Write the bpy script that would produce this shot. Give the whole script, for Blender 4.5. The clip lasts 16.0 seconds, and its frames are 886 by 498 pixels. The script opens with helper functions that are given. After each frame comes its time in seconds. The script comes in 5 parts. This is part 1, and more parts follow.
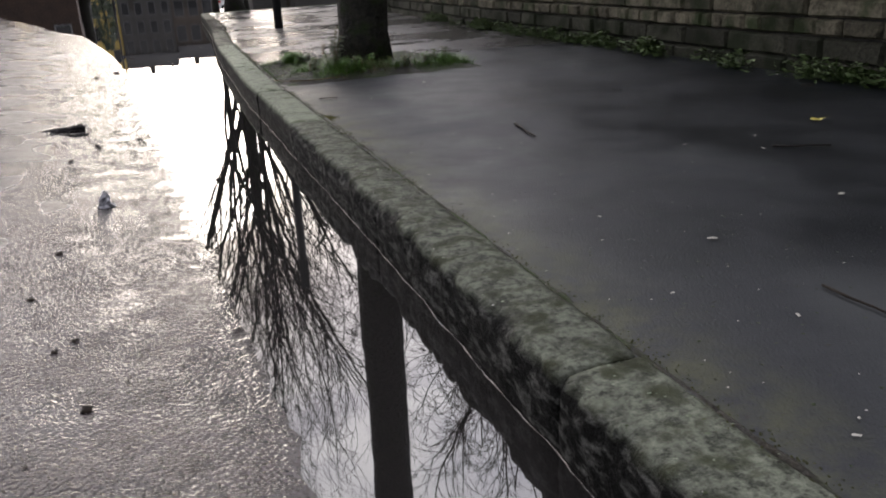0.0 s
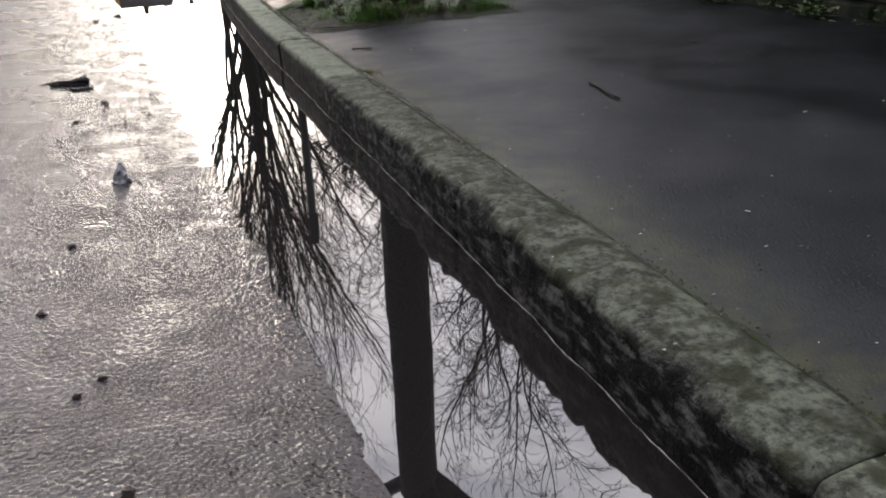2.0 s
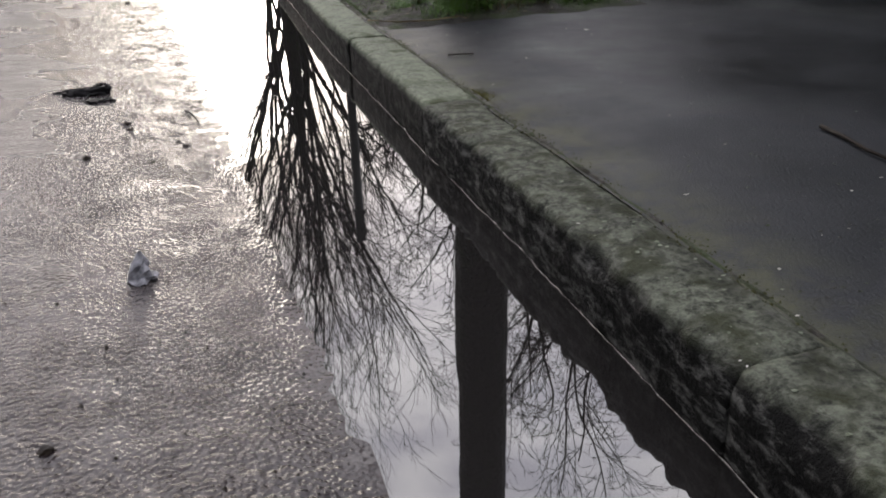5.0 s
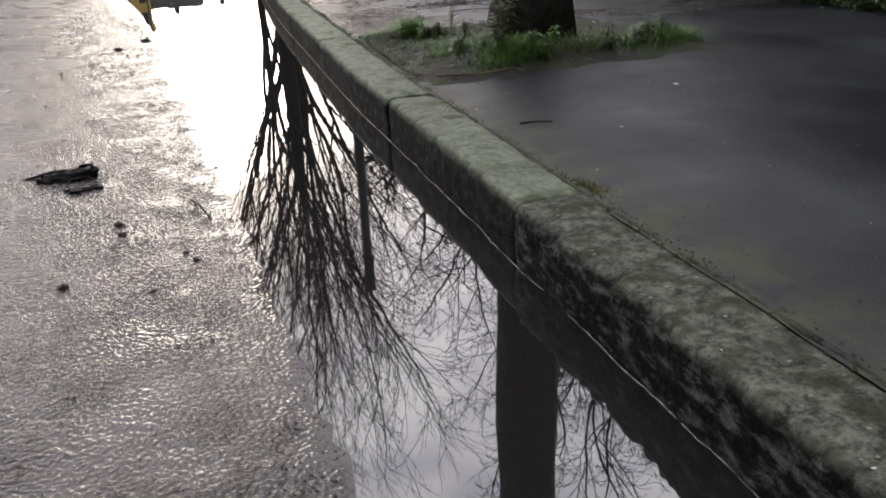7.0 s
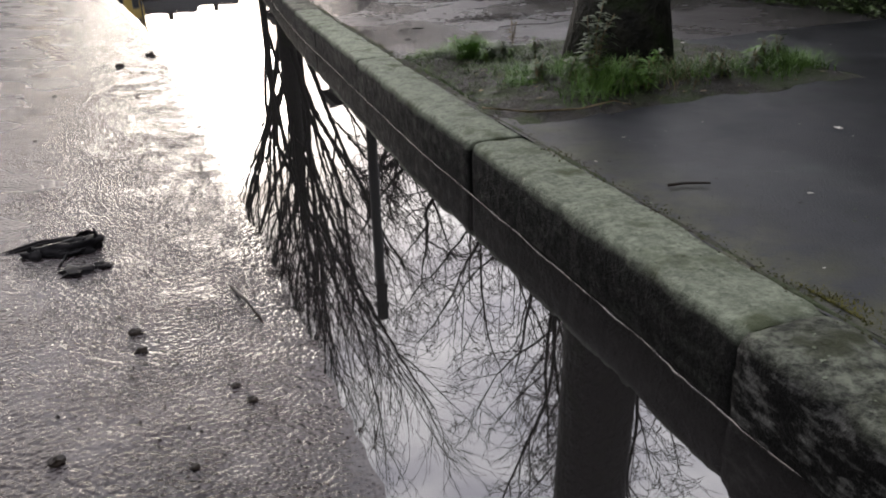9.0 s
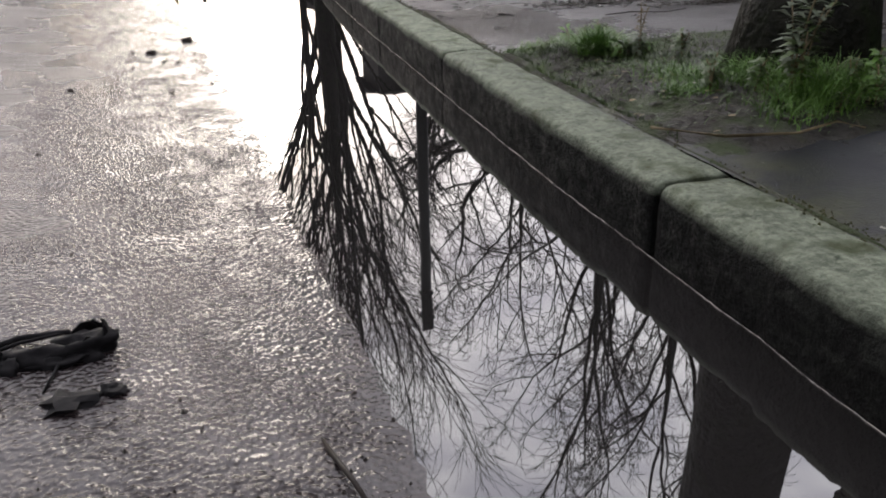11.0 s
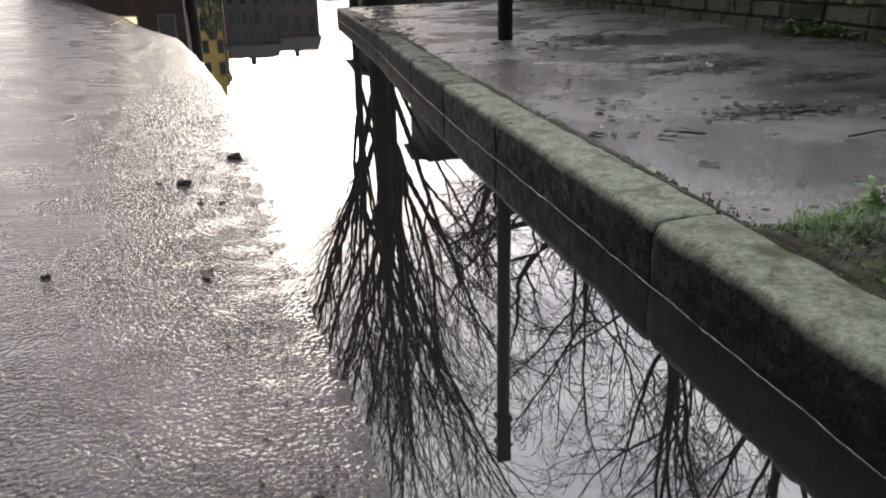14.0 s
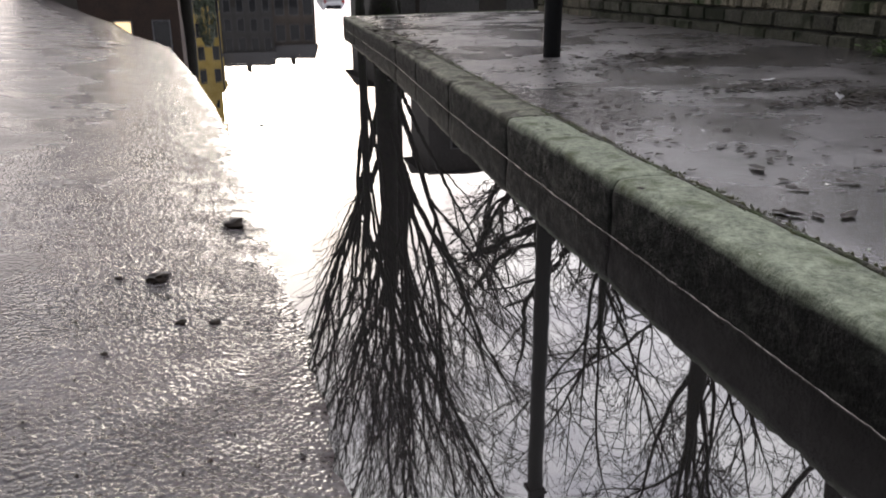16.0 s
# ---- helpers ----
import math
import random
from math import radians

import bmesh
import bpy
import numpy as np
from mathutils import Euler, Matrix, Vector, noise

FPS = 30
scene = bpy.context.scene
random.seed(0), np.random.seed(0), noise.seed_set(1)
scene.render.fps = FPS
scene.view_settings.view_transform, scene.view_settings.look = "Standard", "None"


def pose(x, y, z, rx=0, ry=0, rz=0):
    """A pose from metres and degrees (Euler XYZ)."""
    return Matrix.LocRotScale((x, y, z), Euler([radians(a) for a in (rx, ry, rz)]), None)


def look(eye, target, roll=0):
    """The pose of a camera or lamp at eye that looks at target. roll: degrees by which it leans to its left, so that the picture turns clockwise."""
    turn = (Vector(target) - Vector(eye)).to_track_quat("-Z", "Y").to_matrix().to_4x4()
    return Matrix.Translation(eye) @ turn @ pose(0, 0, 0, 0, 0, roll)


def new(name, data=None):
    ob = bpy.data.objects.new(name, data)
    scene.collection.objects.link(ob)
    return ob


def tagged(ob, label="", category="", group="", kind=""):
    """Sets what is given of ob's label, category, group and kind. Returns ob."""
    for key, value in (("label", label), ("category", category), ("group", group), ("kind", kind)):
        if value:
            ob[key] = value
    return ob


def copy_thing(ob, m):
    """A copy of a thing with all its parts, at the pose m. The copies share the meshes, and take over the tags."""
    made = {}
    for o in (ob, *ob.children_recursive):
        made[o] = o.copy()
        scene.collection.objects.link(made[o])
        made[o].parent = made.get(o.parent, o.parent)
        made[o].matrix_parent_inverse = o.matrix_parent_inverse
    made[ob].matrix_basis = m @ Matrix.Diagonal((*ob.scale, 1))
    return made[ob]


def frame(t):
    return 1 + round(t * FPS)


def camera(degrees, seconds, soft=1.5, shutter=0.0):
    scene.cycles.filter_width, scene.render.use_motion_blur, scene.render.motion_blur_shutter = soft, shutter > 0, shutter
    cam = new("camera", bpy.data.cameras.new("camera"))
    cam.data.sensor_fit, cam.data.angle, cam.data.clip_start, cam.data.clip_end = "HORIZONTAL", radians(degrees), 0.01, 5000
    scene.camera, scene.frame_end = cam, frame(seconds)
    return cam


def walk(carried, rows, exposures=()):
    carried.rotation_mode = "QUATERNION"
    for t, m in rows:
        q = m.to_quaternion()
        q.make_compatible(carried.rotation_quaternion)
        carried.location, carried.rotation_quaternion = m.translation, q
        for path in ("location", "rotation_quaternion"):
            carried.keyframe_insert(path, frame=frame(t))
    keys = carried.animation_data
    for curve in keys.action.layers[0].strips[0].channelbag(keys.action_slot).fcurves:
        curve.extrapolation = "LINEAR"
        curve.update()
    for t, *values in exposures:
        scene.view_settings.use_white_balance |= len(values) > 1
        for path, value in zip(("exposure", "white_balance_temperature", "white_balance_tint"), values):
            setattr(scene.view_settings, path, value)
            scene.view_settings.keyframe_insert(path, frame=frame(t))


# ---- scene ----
cam = camera(58.9, 16.0, soft=1.9)
PATH = [
    (0, (0.033, -0.804, 0.789), (0.731, 0.946, 0.117), -2.3),
    (0.5, (0.05, -0.674, 0.788), (0.715, 1.081, 0.096), -2.0),
    (1, (0.027, -0.582, 0.787), (0.671, 1.17, 0.07), -2.0),
    (1.5, (0.001, -0.464, 0.781), (0.647, 1.27, 0.021), -2.0),
    (2, (-0.024, -0.316, 0.771), (0.656, 1.386, -0.03), -2.0),
    (2.5, (-0.025, -0.174, 0.747), (0.679, 1.505, -0.079), -1.7),
    (3, (-0.018, -0.035, 0.73), (0.662, 1.649, -0.108), -1.7),
    (3.5, (0.019, 0.12, 0.747), (0.631, 1.821, -0.107), -1.6),
    (3.7, (0.038, 0.199, 0.748), (0.623, 1.906, -0.114), -1.5),
    (5.8, (0.018, 0.919, 0.742), (0.63, 2.628, -0.097), -1.9),
    (6, (0.014, 0.987, 0.74), (0.631, 2.7, -0.087), -2.2),
    (6.5, (0.028, 1.203, 0.758), (0.648, 2.925, -0.049), -2.3),
    (7, (0.036, 1.36, 0.751), (0.655, 3.085, -0.051), -2.4),
    (7.5, (0.021, 1.481, 0.747), (0.637, 3.2, -0.067), -2.4),
    (8, (0.003, 1.647, 0.736), (0.634, 3.358, -0.084), -2.2),
    (8.5, (-0.007, 1.861, 0.729), (0.643, 3.571, -0.078), -1.9),
    (9, (-0.019, 2.037, 0.72), (0.623, 3.761, -0.064), -1.7),
    (9.2, (-0.017, 2.107, 0.703), (0.612, 3.84, -0.073), -1.8),
    (11.3, (-0.03, 2.889, 0.623), (0.541, 4.625, -0.191), -1.1),
    (11.5, (-0.032, 2.959, 0.619), (0.537, 4.704, -0.175), -1.4),
    (12, (-0.023, 3.243, 0.641), (0.541, 5.022, -0.076), -1.7),
    (12.5, (-0.003, 3.47, 0.649), (0.522, 5.279, -0.023), -2.0),
    (13, (0.021, 3.648, 0.651), (0.503, 5.47, -0.018), -2.0),
    (13.5, (0.017, 3.808, 0.648), (0.484, 5.631, -0.031), -1.7),
    (14, (0.021, 4.051, 0.656), (0.522, 5.866, -0.019), -1.3),
    (14.5, (0.024, 4.291, 0.66), (0.576, 6.101, 0.012), -0.9),
    (15, (0.034, 4.554, 0.637), (0.6, 6.362, -0.003), -0.6),
    (15.5, (0.035, 4.765, 0.618), (0.58, 6.581, -0.019), -0.6),
    (16, (0.029, 4.987, 0.615), (0.55, 6.804, -0.037), -0.3),
]
walk(cam, [(t, look(eye, target, roll)) for t, eye, target, roll in PATH])


# ---------------------------------------------------------------- light
SUN_AZ, SUN_EL = 2.5, 11.5      # degrees right of +y, and above the horizon
world = bpy.data.worlds.new("overcast_sky")
scene.world = world
world.use_nodes = True
wn, wl = world.node_tree.nodes, world.node_tree.links
wn.clear()
w_out = wn.new("ShaderNodeOutputWorld")
w_sky = wn.new("ShaderNodeTexSky")
w_sky.sky_type, w_sky.sun_disc = "NISHITA", False
w_sky.sun_elevation, w_sky.sun_rotation = radians(SUN_EL), radians(SUN_AZ)
w_sky.air_density, w_sky.dust_density, w_sky.ozone_density = 1.0, 8.0, 1.0
w_bg = wn.new("ShaderNodeBackground")
w_bg.inputs["Strength"].default_value = 0.035
w_cloud = wn.new("ShaderNodeBackground")
w_tc, w_map = wn.new("ShaderNodeTexCoord"), wn.new("ShaderNodeMapping")
w_map.inputs["Scale"].default_value = (1.0, 1.0, 3.0)
w_noise, w_ramp = wn.new("ShaderNodeTexNoise"), wn.new("ShaderNodeValToRGB")
w_noise.inputs["Scale"].default_value, w_noise.inputs["Detail"].default_value = 6.5, 7.0
w_ramp.color_ramp.elements[0].position, w_ramp.color_ramp.elements[0].color = 0.38, (0.64, 0.625, 0.71, 1)
w_ramp.color_ramp.elements[1].position, w_ramp.color_ramp.elements[1].color = 0.62, (0.98, 0.955, 1.0, 1)
w_add = wn.new("ShaderNodeAddShader")
# the cloud is brighter towards the low sun and dimmer behind
w_dot, w_fall = wn.new("ShaderNodeVectorMath"), wn.new("ShaderNodeMapRange")
w_dot.operation = "DOT_PRODUCT"
w_dot.inputs[1].default_value = (math.sin(radians(SUN_AZ + 28)) * 0.85, math.cos(radians(SUN_AZ + 28)) * 0.85, 0.53)
w_fall.interpolation_type = "SMOOTHSTEP"
w_fall.inputs["From Min"].default_value, w_fall.inputs["From Max"].default_value = 0.35, 1.0
w_fall.inputs["To Min"].default_value, w_fall.inputs["To Max"].default_value = 0.65, 3.6
wl.new(w_tc.outputs["Generated"], w_dot.inputs[0])
wl.new(w_dot.outputs["Value"], w_fall.inputs["Value"])
wl.new(w_fall.outputs["Result"], w_cloud.inputs["Strength"])
wl.new(w_tc.outputs["Generated"], w_map.inputs["Vector"])
wl.new(w_map.outputs["Vector"], w_noise.inputs["Vector"])
wl.new(w_noise.outputs["Fac"], w_ramp.inputs["Fac"])
wl.new(w_ramp.outputs["Color"], w_cloud.inputs["Color"])
wl.new(w_sky.outputs["Color"], w_bg.inputs["Color"])
wl.new(w_bg.outputs["Background"], w_add.inputs[0])
wl.new(w_cloud.outputs["Background"], w_add.inputs[1])
wl.new(w_add.outputs["Shader"], w_out.inputs["Surface"])

sun = new("sun", bpy.data.lights.new("sun", "SUN"))
sun.data.energy, sun.data.angle, sun.data.color = 0.5, radians(14), (1.0, 0.93, 0.84)
_a, _e = radians(SUN_AZ), radians(SUN_EL)
sun.matrix_world = look((20 * math.sin(_a) * math.cos(_e), 20 * math.cos(_a) * math.cos(_e), 20 * math.sin(_e)), (0, 0, 0))
scene.view_settings.exposure = 0.15


# ---------------------------------------------------------------- materials
def rgb(r, g, b):
    return (r, g, b, 1.0)


def surface(name, dark, light, scale=6.0, rough=(0.6, 0.8), bump=0.3, bump_scale=60.0, distance=0.004, metal=0.0,
            spec=0.5, ior=1.45, spot=None, spot_scale=8.0, spot_at=0.62, vary=0.0, chips=0.0, grain=1.0, crisp=0.5, hard=0.14, coords="Object"):
    """Two scales of colour, rough patches, fine relief, and spots of a third colour."""
    m = bpy.data.materials.new(name)
    m.use_nodes = True
    n, l = m.node_tree.nodes, m.node_tree.links
    b = n["Principled BSDF"]
    tc = n.new("ShaderNodeTexCoord")
    v = tc.outputs[coords]
    big, fine, ramp = n.new("ShaderNodeTexNoise"), n.new("ShaderNodeTexNoise"), n.new("ShaderNodeValToRGB")
    big.inputs["Scale"].default_value, big.inputs["Detail"].default_value = scale, 5.0
    fine.inputs["Scale"].default_value, fine.inputs["Detail"].default_value = bump_scale, 4.0
    big.inputs["Roughness"].default_value, fine.inputs["Roughness"].default_value = crisp, crisp
    for t in (big, fine):
        l.new(v, t.inputs["Vector"])
    mixf = n.new("ShaderNodeMath")
    mixf.operation = "MULTIPLY_ADD"
    mixf.inputs[1].default_value, mixf.inputs[2].default_value = 0.45, 0.0
    l.new(fine.outputs["Fac"], mixf.inputs[0])
    addf = n.new("ShaderNodeMath")
    addf.operation = "MULTIPLY_ADD"
    addf.inputs[1].default_value = 0.55
    l.new(big.outputs["Fac"], addf.inputs[0])
    l.new(mixf.outputs[0], addf.inputs[2])
    ramp.color_ramp.elements[0].position, ramp.color_ramp.elements[0].color = 0.5 - hard, rgb(*dark)
    ramp.color_ramp.elements[1].position, ramp.color_ramp.elements[1].color = 0.5 + hard, rgb(*light)
    l.new(addf.outputs[0], ramp.inputs["Fac"])
    col = ramp.outputs["Color"]
    if spot:
        sn, sr, mx = n.new("ShaderNodeTexNoise"), n.new("ShaderNodeValToRGB"), n.new("ShaderNodeMix")
        sn.inputs["Scale"].default_value, sn.inputs["Detail"].default_value = spot_scale, 6.0
        l.new(v, sn.inputs["Vector"])
        sr.color_ramp.elements[0].position, sr.color_ramp.elements[1].position = spot_at - 0.06, spot_at + 0.08
        l.new(sn.outputs["Fac"], sr.inputs["Fac"])
        mx.data_type = "RGBA"
        l.new(sr.outputs["Color"], mx.inputs["Factor"])
        l.new(col, mx.inputs["A"])
        mx.inputs["B"].default_value = rgb(*spot)
        col = mx.outputs["Result"]
    if vary:
        oi, hs, mr = n.new("ShaderNodeObjectInfo"), n.new("ShaderNodeHueSaturation"), n.new("ShaderNodeMapRange")
        mr.inputs["To Min"].default_value, mr.inputs["To Max"].default_value = 1 - vary, 1 + vary
        l.new(oi.outputs["Random"], mr.inputs["Value"])
        l.new(mr.outputs["Result"], hs.inputs["Value"])
        l.new(col, hs.inputs["Color"])
        col = hs.outputs["Color"]
    l.new(col, b.inputs["Base Color"])
    rr = n.new("ShaderNodeMapRange")
    rr.inputs["From Min"].default_value, rr.inputs["From Max"].default_value = 0.35, 0.65
    rr.inputs["To Min"].default_value, rr.inputs["To Max"].default_value = rough
    l.new(big.outputs["Fac"], rr.inputs["Value"])
    l.new(rr.outputs["Result"], b.inputs["Roughness"])
    b.inputs["Metallic"].default_value, b.inputs["IOR"].default_value = metal, ior
    b.inputs["Specular IOR Level"].default_value = spec
    if bump:
        bp = n.new("ShaderNodeBump")
        bp.inputs["Strength"].default_value, bp.inputs["Distance"].default_value = bump, distance
        h = fine.outputs["Fac"]
        if chips:
            vo, ma = n.new("ShaderNodeTexVoronoi"), n.new("ShaderNodeMath")
            vo.feature = "SMOOTH_F1"
            vo.inputs["Scale"].default_value = chips
            l.new(v, vo.inputs["Vector"])
            ma.operation = "MULTIPLY_ADD"
            ma.inputs[1].default_value = -0.9
            mg = n.new("ShaderNodeMath")
            mg.operation = "MULTIPLY"
            mg.inputs[1].default_value = grain
            l.new(h, mg.inputs[0])
            l.new(vo.outputs["Distance"], ma.inputs[0])
            l.new(mg.outputs[0], ma.inputs[2])
            h = ma.outputs[0]
        l.new(h, bp.inputs["Height"])
        l.new(bp.outputs["Normal"], b.inputs["Normal"])
    return m


M_ROAD = surface("wet_road_asphalt", (0.02, 0.0165, 0.0165), (0.05, 0.0395, 0.0395), scale=3.0, rough=(0.1, 0.2), bump=1.0,
                 bump_scale=150.0, distance=0.0078, spec=0.4, ior=1.5, chips=118.0, grain=0.42)


def water_film(m, deep, proud):
    """The film of water fills the chippings where the road lies low, so that relief and roughness grow with its height."""
    n, l = m.node_tree.nodes, m.node_tree.links
    b = n["Principled BSDF"]
    bp = b.inputs["Normal"].links[0].from_node
    tc, sep, no, ad, mr = n.new("ShaderNodeTexCoord"), n.new("ShaderNodeSeparateXYZ"), n.new("ShaderNodeTexNoise"), n.new("ShaderNodeMath"), n.new("ShaderNodeMapRange")
    no.inputs["Scale"].default_value, no.inputs["Detail"].default_value = 14.0, 5.0
    l.new(tc.outputs["Object"], sep.inputs["Vector"])
    l.new(tc.outputs["Object"], no.inputs["Vector"])
    ad.operation = "MULTIPLY_ADD"
    ad.inputs[1].default_value = 0.008
    l.new(no.outputs["Fac"], ad.inputs[0])
    l.new(sep.outputs["Z"], ad.inputs[2])
    mr.interpolation_type = "SMOOTHSTEP"
    mr.inputs["From Min"].default_value, mr.inputs["From Max"].default_value = deep + 0.004, proud + 0.004
    l.new(ad.outputs[0], mr.inputs["Value"])
    # the film lies thicker in patches, where it drowns most of the chippings
    pn, pr, pm = n.new("ShaderNodeTexNoise"), n.new("ShaderNodeMapRange"), n.new("ShaderNodeMath")
    pn.inputs["Scale"].default_value, pn.inputs["Detail"].default_value, pn.inputs["Roughness"].default_value = 7.0, 6.0, 0.65
    l.new(tc.outputs["Object"], pn.inputs["Vector"])
    pr.inputs["From Min"].default_value, pr.inputs["From Max"].default_value = 0.38, 0.6
    pr.inputs["To Min"].default_value, pr.inputs["To Max"].default_value = 0.4, 1.0
    l.new(pn.outputs["Fac"], pr.inputs["Value"])
    pm.operation = "MULTIPLY"
    l.new(mr.outputs["Result"], pm.inputs[0])
    l.new(pr.outputs["Result"], pm.inputs[1])
    l.new(pm.outputs[0], bp.inputs["Strength"])
    # long low ripples of the film, lying across the road
    wm, wv, wb = n.new("ShaderNodeMapping"), n.new("ShaderNodeTexNoise"), n.new("ShaderNodeBump")
    wm.inputs["Scale"].default_value = (5.0, 15.0, 5.0)
    wv.inputs["Scale"].default_value, wv.inputs["Detail"].default_value = 1.0, 4.0
    l.new(tc.outputs["Object"], wm.inputs["Vector"])
    l.new(wm.outputs["Vector"], wv.inputs["Vector"])
    l.new(wv.outputs["Fac"], wb.inputs["Height"])
    l.new(mr.outputs["Result"], wb.inputs["Strength"])
    wb.inputs["Distance"].default_value = 0.009
    l.new(wb.outputs["Normal"], bp.inputs["Normal"])
    rs, rm = b.inputs["Roughness"].links[0].from_socket, n.new("ShaderNodeMath")
    rm.operation = "MULTIPLY"
    l.new(rs, rm.inputs[0])
    l.new(mr.outputs["Result"], rm.inputs[1])
    # the crown has drained and is merely damp
    cr, cm = n.new("ShaderNodeMapRange"), n.new("ShaderNodeMath")
    cr.inputs["From Min"].default_value, cr.inputs["From Max"].default_value = proud + 0.008, 0.06
    cr.inputs["To Min"].default_value, cr.inputs["To Max"].default_value = 1.0, 1.9
    l.new(ad.outputs[0], cr.inputs["Value"])
    cm.operation = "MULTIPLY"
    l.new(rm.outputs[0], cm.inputs[0])
    l.new(cr.outputs["Result"], cm.inputs[1])
    l.new(cm.outputs[0], b.inputs["Roughness"])


water_film(M_ROAD, -0.004, 0.007)
# the pale spots paint the sheen of wet film patches into the asphalt colour
M_PAVE = surface("damp_pavement_asphalt", (0.005, 0.0062, 0.0082), (0.014, 0.0168, 0.0215), scale=1.3, rough=(0.33, 0.62), bump=0.5,
                 bump_scale=170.0, distance=0.0016, spec=0.42, chips=190.0, spot=(0.036, 0.04, 0.042), spot_scale=1.2, spot_at=0.63, crisp=0.62)


def kerbside_moss(m, colour):
    """A thin moss film on the asphalt beside the kerb, fading out over a forearm's length."""
    n, l = m.node_tree.nodes, m.node_tree.links
    b = n["Principled BSDF"]
    col = b.inputs["Base Color"].links[0].from_socket
    tc, dot, mr, no, mu, mx = (n.new("ShaderNodeTexCoord"), n.new("ShaderNodeVectorMath"), n.new("ShaderNodeMapRange"), n.new("ShaderNodeTexNoise"), n.new("ShaderNodeMath"), n.new("ShaderNodeMix"))
    dot.operation = "DOT_PRODUCT"
    dot.inputs[1].default_value = (1.0, -0.043, 0.0)
    l.new(tc.outputs["Object"], dot.inputs[0])
    mr.interpolation_type = "SMOOTHSTEP"
    mr.inputs["From Min"].default_value, mr.inputs["From Max"].default_value = 0.77, 1.04
    mr.inputs["To Min"].default_value, mr.inputs["To Max"].default_value = 0.95, 0.0
    l.new(dot.outputs["Value"], mr.inputs["Value"])
    no.inputs["Scale"].default_value, no.inputs["Detail"].default_value, no.inputs["Roughness"].default_value = 9.0, 8.0, 0.7
    l.new(tc.outputs["Object"], no.inputs["Vector"])
    nr = n.new("ShaderNodeMapRange")
    nr.inputs["From Min"].default_value, nr.inputs["From Max"].default_value = 0.4, 0.62
    l.new(no.outputs["Fac"], nr.inputs["Value"])
    mu.operation = "MULTIPLY"
    l.new(mr.outputs["Result"], mu.inputs[0])
    l.new(nr.outputs["Result"], mu.inputs[1])
    mx.data_type = "RGBA"
    l.new(mu.outputs[0], mx.inputs["Factor"])
    l.new(col, mx.inputs["A"])
    mx.inputs["B"].default_value = rgb(*colour)
    l.new(mx.outputs["Result"], b.inputs["Base Color"])


kerbside_moss(M_PAVE, (0.05, 0.054, 0.022))
M_MUD = surface("muddy_worn_asphalt", (0.04, 0.0375, 0.0385), (0.102, 0.096, 0.096), scale=1.3, rough=(0.12, 0.42), bump=0.5,
                bump_scale=120.0, distance=0.002, spec=1.0, chips=100.0, spot=(0.016, 0.015, 0.012), spot_scale=3.5, spot_at=0.6, crisp=0.65)
M_KERB = surface("mossy_sandstone_kerb", (0.088, 0.102, 0.074), (0.305, 0.34, 0.256), hard=0.12, scale=24.0, rough=(0.5, 0.85), bump=0.9,
                 bump_scale=70.0, distance=0.009, spec=0.12, spot=(0.085, 0.1, 0.058), spot_scale=11.0, spot_at=0.61, vary=0.15, crisp=0.72)
M_SOOTY = surface("sooty_sandstone_kerb", (0.03, 0.033, 0.026), (0.19, 0.205, 0.16), hard=0.085, scale=26.0, rough=(0.5, 0.85), bump=1.0,
                  bump_scale=65.0, distance=0.009, spec=0.12, spot=(0.045, 0.05, 0.03), spot_scale=14.0, spot_at=0.55, vary=0.1, crisp=0.74)
M_WETKERB = surface("wet_worn_sandstone_kerb", (0.045, 0.047, 0.038), (0.19, 0.195, 0.15), hard=0.09, scale=16.0, rough=(0.6, 0.85), bump=0.9,
                    bump_scale=55.0, distance=0.008, spec=0.12, spot=(0.04, 0.04, 0.03), spot_scale=9.0, spot_at=0.55, vary=0.12, crisp=0.7)


